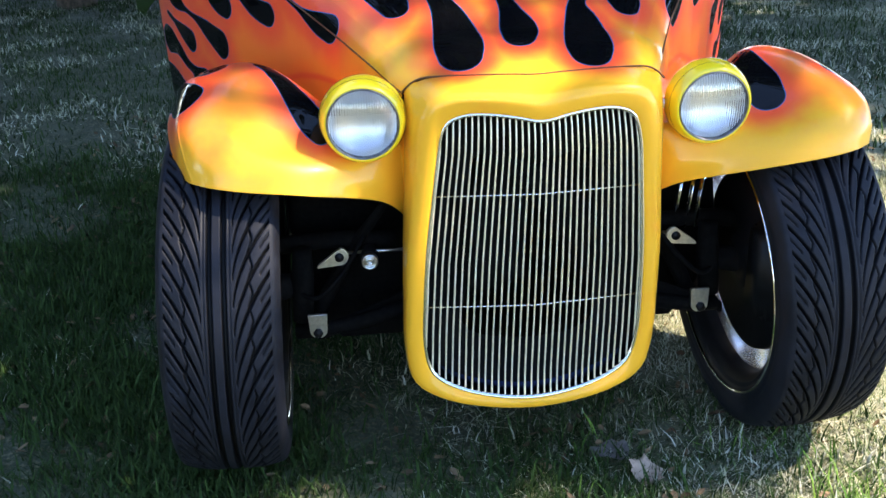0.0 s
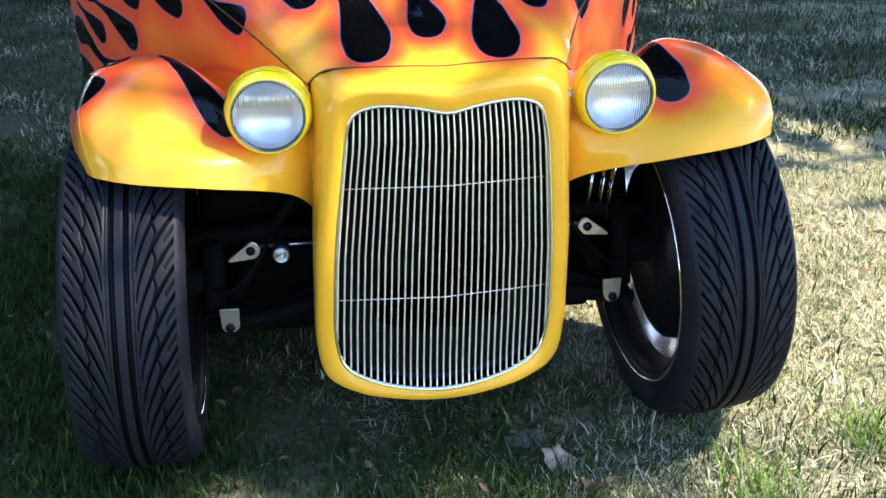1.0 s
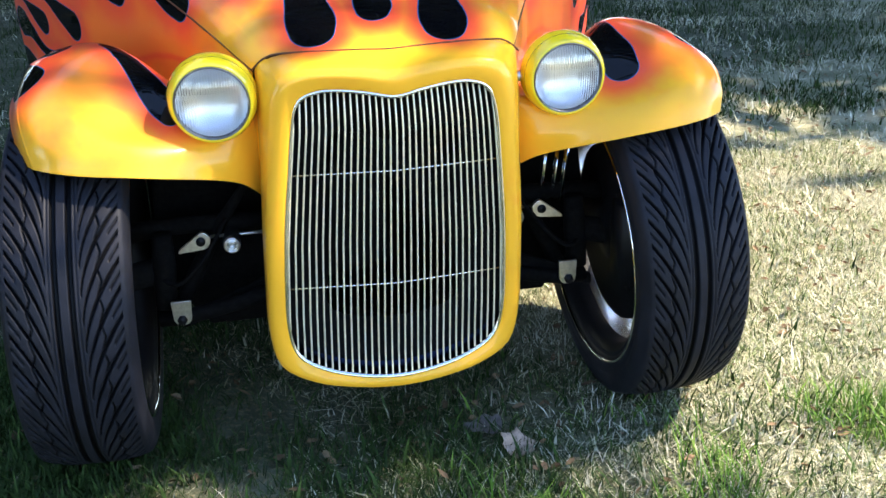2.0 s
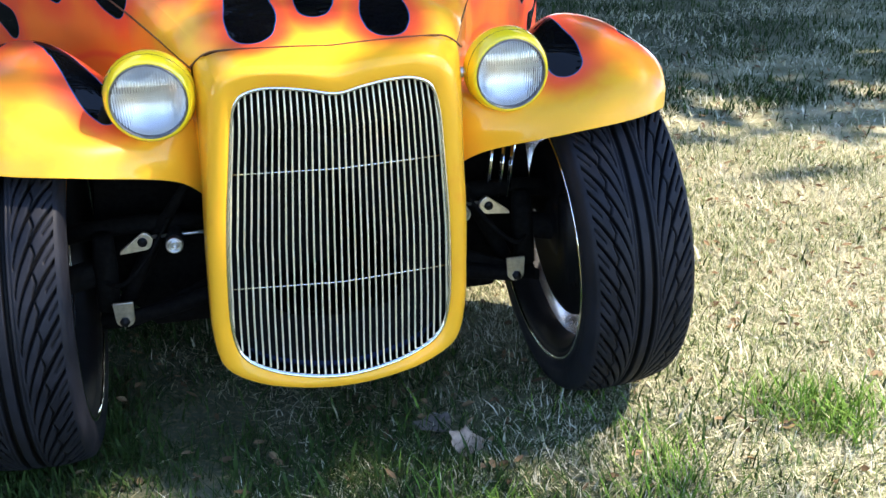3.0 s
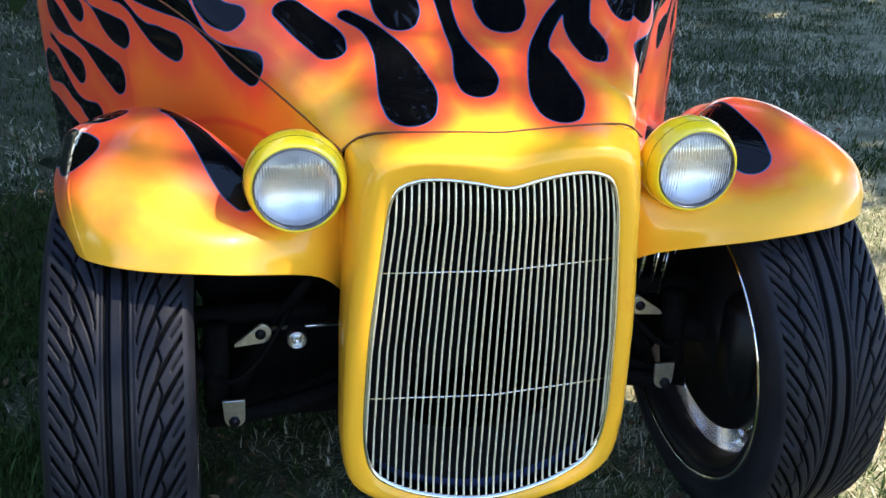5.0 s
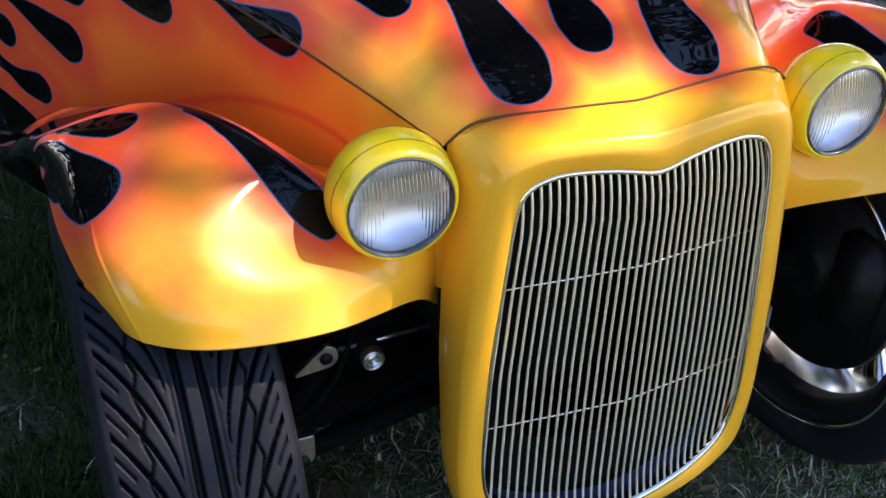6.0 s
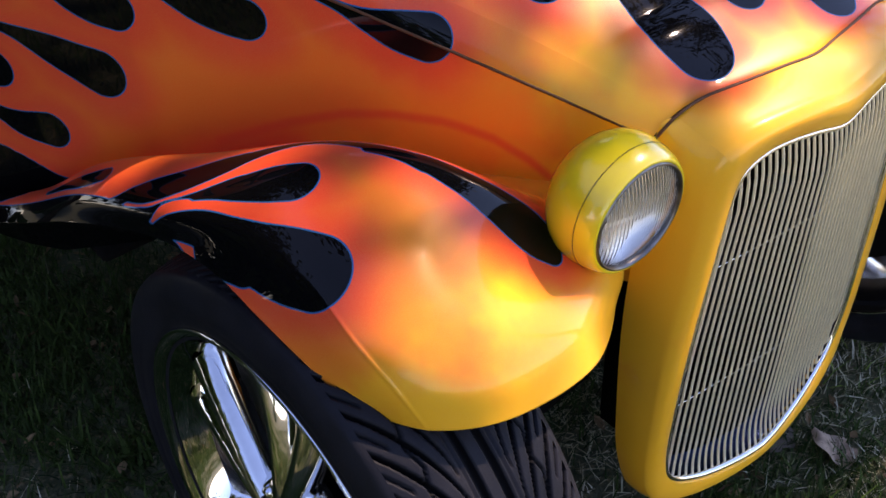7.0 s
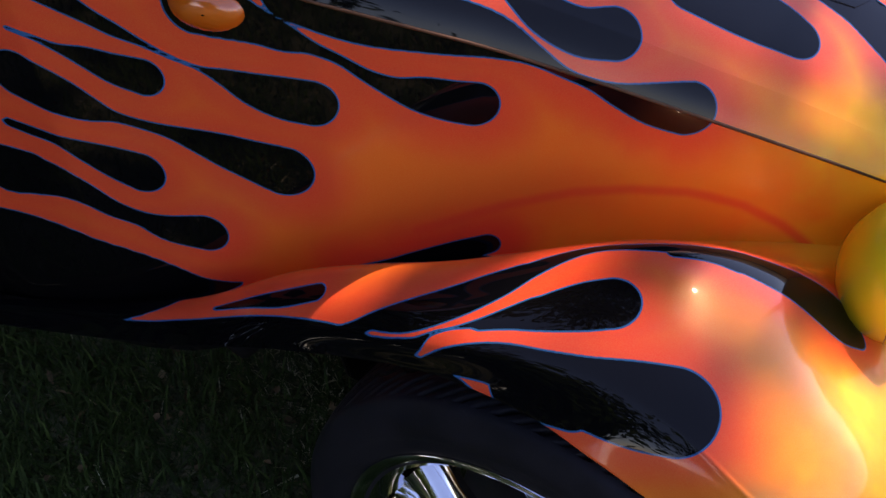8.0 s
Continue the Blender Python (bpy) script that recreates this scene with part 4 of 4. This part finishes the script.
blades("sunlit_grass_blades", 42000, M_SUNLIT_GRASS, "thin yellowish green lawn grass, paler for the sunlit side", .032, .0024, NEAR, 1.3, 11, sunny)
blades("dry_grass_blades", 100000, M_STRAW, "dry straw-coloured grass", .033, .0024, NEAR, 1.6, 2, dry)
blades("grass_blades", 75000, M_SHADED_GRASS, "short green lawn grass", .050, .006, FAR, .9, 3, shady)
blades("grass_blades", 45000, M_SHADED_GRASS, "short green lawn grass in the shade", .055, .0045, SHADE, .9, 9, tufts)
blades("dry_grass_blades", 46000, M_STRAW, "dry straw-coloured grass", .045, .007, FAR, 1.5, 4, dry)


def litter(count, seed):
    """Dead leaves: small curled ovals scattered on the lawn."""
    rng = np.random.default_rng(seed)
    v, f = [], []
    for _ in range(count):
        x, y = rng.uniform(-1.6, 2.6), rng.uniform(-.4, 3.5)
        l, w, a, curl = rng.uniform(.007, .021), rng.uniform(.004, .009), rng.uniform(0, 6.28), rng.uniform(.1, .6)
        m = Matrix.Translation((x, y, GROUND_Z + rng.uniform(.006, .024))) @ Euler((rng.uniform(-.5, .5), rng.uniform(-.5, .5), a)).to_matrix().to_4x4()
        b = len(v)
        for px, py, pz in ((-l, 0, 0), (-l * .3, -w, w * curl), (-l * .3, w, w * curl), (l * .4, -w * .8, w * curl), (l * .4, w * .8, w * curl), (l, 0, .002), (0, 0, 0)):
            v.append(tuple(m @ Vector((px, py, pz))))
        f += [(b, b + 1, b + 6), (b, b + 6, b + 2), (b + 1, b + 3, b + 6), (b + 6, b + 4, b + 2), (b + 3, b + 5, b + 6), (b + 5, b + 4, b + 6)]
    me = bpy.data.meshes.new("leaf_litter")
    me.from_pydata(v, [], f)
    me.materials.append(M_LEAF)
    return tagged(new("leaf_litter", me), "small brown dead leaves scattered on the lawn", "leaves", kind="stuff")


blades("grass_blades", 30000, M_SHADED_GRASS, "short green lawn grass", .055, .007, ROUND, .9, 5, shady)
blades("dry_grass_blades", 20000, M_STRAW, "dry straw-coloured grass", .045, .006, ROUND, 1.5, 6, dry)
blades("long_grass_tufts", 1700, M_LUSH, "longer bright green grass blades in tufts", .072, .0038, ((-.02, 1.3), (-.4, .42)), .8, 8, lambda x, y: max(0, 2.2 * noise.noise((x * 3.1, y * 3.1, 5.0))))


litter(2200, 7)


def big_leaf(where, material, label):
    """One large pale dead leaf with a pointed tip and a midrib."""
    half = [(.045, 0), (.030, .014), (.016, .030), (.004, .038), (-.012, .030), (-.024, .034), (-.036, .020), (-.042, .004)]
    bm = bmesh.new()
    n = 9
    rows = []
    for x, w in catmull(half, 18):
        rows.append([(x, w * q, .010 * (abs(q) * w / .035) ** 2 + .006 * math.sin(x * 60 + q * 2) + (.001 if q == 0 else 0)) for q in np.linspace(-1, 1, n)])
    bm = grid_bm(rows)
    ob = part("fallen_leaf", bm, material, None)
    ob.matrix_basis = where
    return tagged(ob, label, "leaf")


big_leaf(pose(.205, .240, GROUND_Z + .020, 12, -8, 80), M_PALELEAF, "large pale brown dead leaf lying on the grass")
big_leaf(pose(.152, .325, GROUND_Z + .012, -6, 5, 150), M_GREYLEAF, "flat grey-brown dead leaf lying in the shade")


# ------------------------------------------------------------------ unseen trees round the lawn, added for shade and reflections
def crown_mesh(name, radius, height, count, size, seed, gap=None):
    """An uneven crown of many small leaves in clumps."""
    rng = np.random.default_rng(seed)
    clumps = rng.normal(size=(26, 3))
    clumps = clumps / np.linalg.norm(clumps, axis=1)[:, None] * rng.uniform(.35, 1.0, (26, 1)) * (radius, radius, height)
    v, f = [], []
    for k in range(count):
        c = clumps[rng.integers(26)] + rng.normal(size=3) * radius * .20
        q = Euler(rng.uniform(0, 6.28, 3)).to_matrix()
        if gap and (Vector(c) - gap[0]).cross(gap[1]).length < gap[2]:
            continue                                  # leaves left out along the sun's line
        s = size * rng.uniform(.6, 1.4)
        b = len(v)
        for px, py in ((-s, 0), (0, -s * .45), (s, 0), (0, s * .45)):
            v.append(tuple(Vector(c) + q @ Vector((px, py, 0))))
        f.append((b, b + 1, b + 2, b + 3))
    me = bpy.data.meshes.new(name)
    me.from_pydata(v, [], f)
    me.materials.append(M_FOLIAGE)
    return me


# unseen branch, added in the sun's path to dapple the car's front
BRANCH = Matrix.Translation((9.0 - 3.95, -3.0 + 2.5, GROUND_Z + 7.0)) @ Matrix.Rotation(radians(204), 4, "Z") @ Matrix.Diagonal((.85, .85, .85, 1))


def sun_gap(spot, radius):
    """An opening cut in the unseen overhanging branch so that the sun falls on one spot."""
    back = BRANCH.inverted()
    return back @ Vector(spot), (back.to_3x3() @ sun_way).normalized(), radius


CROWNS = [crown_mesh("crown", 2.3, 1.9, 5200, .16, 31), crown_mesh("crown", 2.6, 2.4, 6200, .17, 32), crown_mesh("crown", 1.15, .8, 1500, .07, 33, sun_gap((-.070, .280, .835), .110))]


def tree(x, y, height, spread, which, turn, reach=(0, 0)):
    """A tree whose crown hangs reach metres away from the foot."""
    t = tagged(empty("tree", None, pose(x, y, GROUND_Z)), "leafy tree out of view, added for shade and reflections", "tree", "trees round the lawn")
    dx, dy = reach
    bm = tube(catmull([(0, 0, -.1), (.08, .03, height * .3), (-.05, .06, height * .6), (.04, 0, height * .85)], 10), list(np.linspace(.18, .07, 10)), 12)
    tube(catmull([(.04, 0, height * .8), (dx * .5, dy * .5, height * .97), (dx, dy, height)], 8), list(np.linspace(.035, .010, 8)), 8, bm)
    for k in range(5):
        a = k * 1.26 + turn
        tube([(dx, dy, height - .3), (dx + math.cos(a) * .7 * spread, dy + math.sin(a) * .7 * spread, height), (dx + math.cos(a) * 1.4 * spread, dy + math.sin(a) * 1.4 * spread, height + .5)], [.03, .02, .01], 6, bm)
    part("trunk", bm, M_BARK, t)
    c = new("crown", CROWNS[which])
    c.parent = t
    c.matrix_basis = Matrix.Translation((dx, dy, height)) @ Matrix.Rotation(turn, 4, "Z") @ Matrix.Diagonal((spread, spread, spread, 1))
    return t


for k, (x, y, h, sp) in enumerate([
        (-8.5, -4.0, 2.6, 1.0), (-8.8, 1.8, 2.4, 0.95), (-7.6, 6.5, 4.4, 1.25), (-3.6, 9.5, 4.8, 1.35), (0.4, 7.4, 5.6, 1.35),
        (6.0, 11.5, 4.8, 1.35), (11.5, 8.5, 4.4, 1.3), (7.6, 4.6, 6.6, 1.25)]):
    tree(x, y, h, sp, k % 2, 37 * k)
tree(9.0, -3.0, 7.0, 0.85, 2, radians(204), (-3.95, 2.5))
tree(7.2, 8.6, 8.0, 1.3, 1, 50, (-6.0, -4.2))
tree(-2.8, 7.8, 7.4, 1.0, 0, 80, (5.6, -6.0))
tree(-6.2, 3.6, 2.2, 0.7, 1, 20, (.4, -.4))
tree(-1.2, 7.0, 3.4, 1.15, 0, 140)
tree(-5.6, 6.2, 3.2, 1.1, 1, 200)
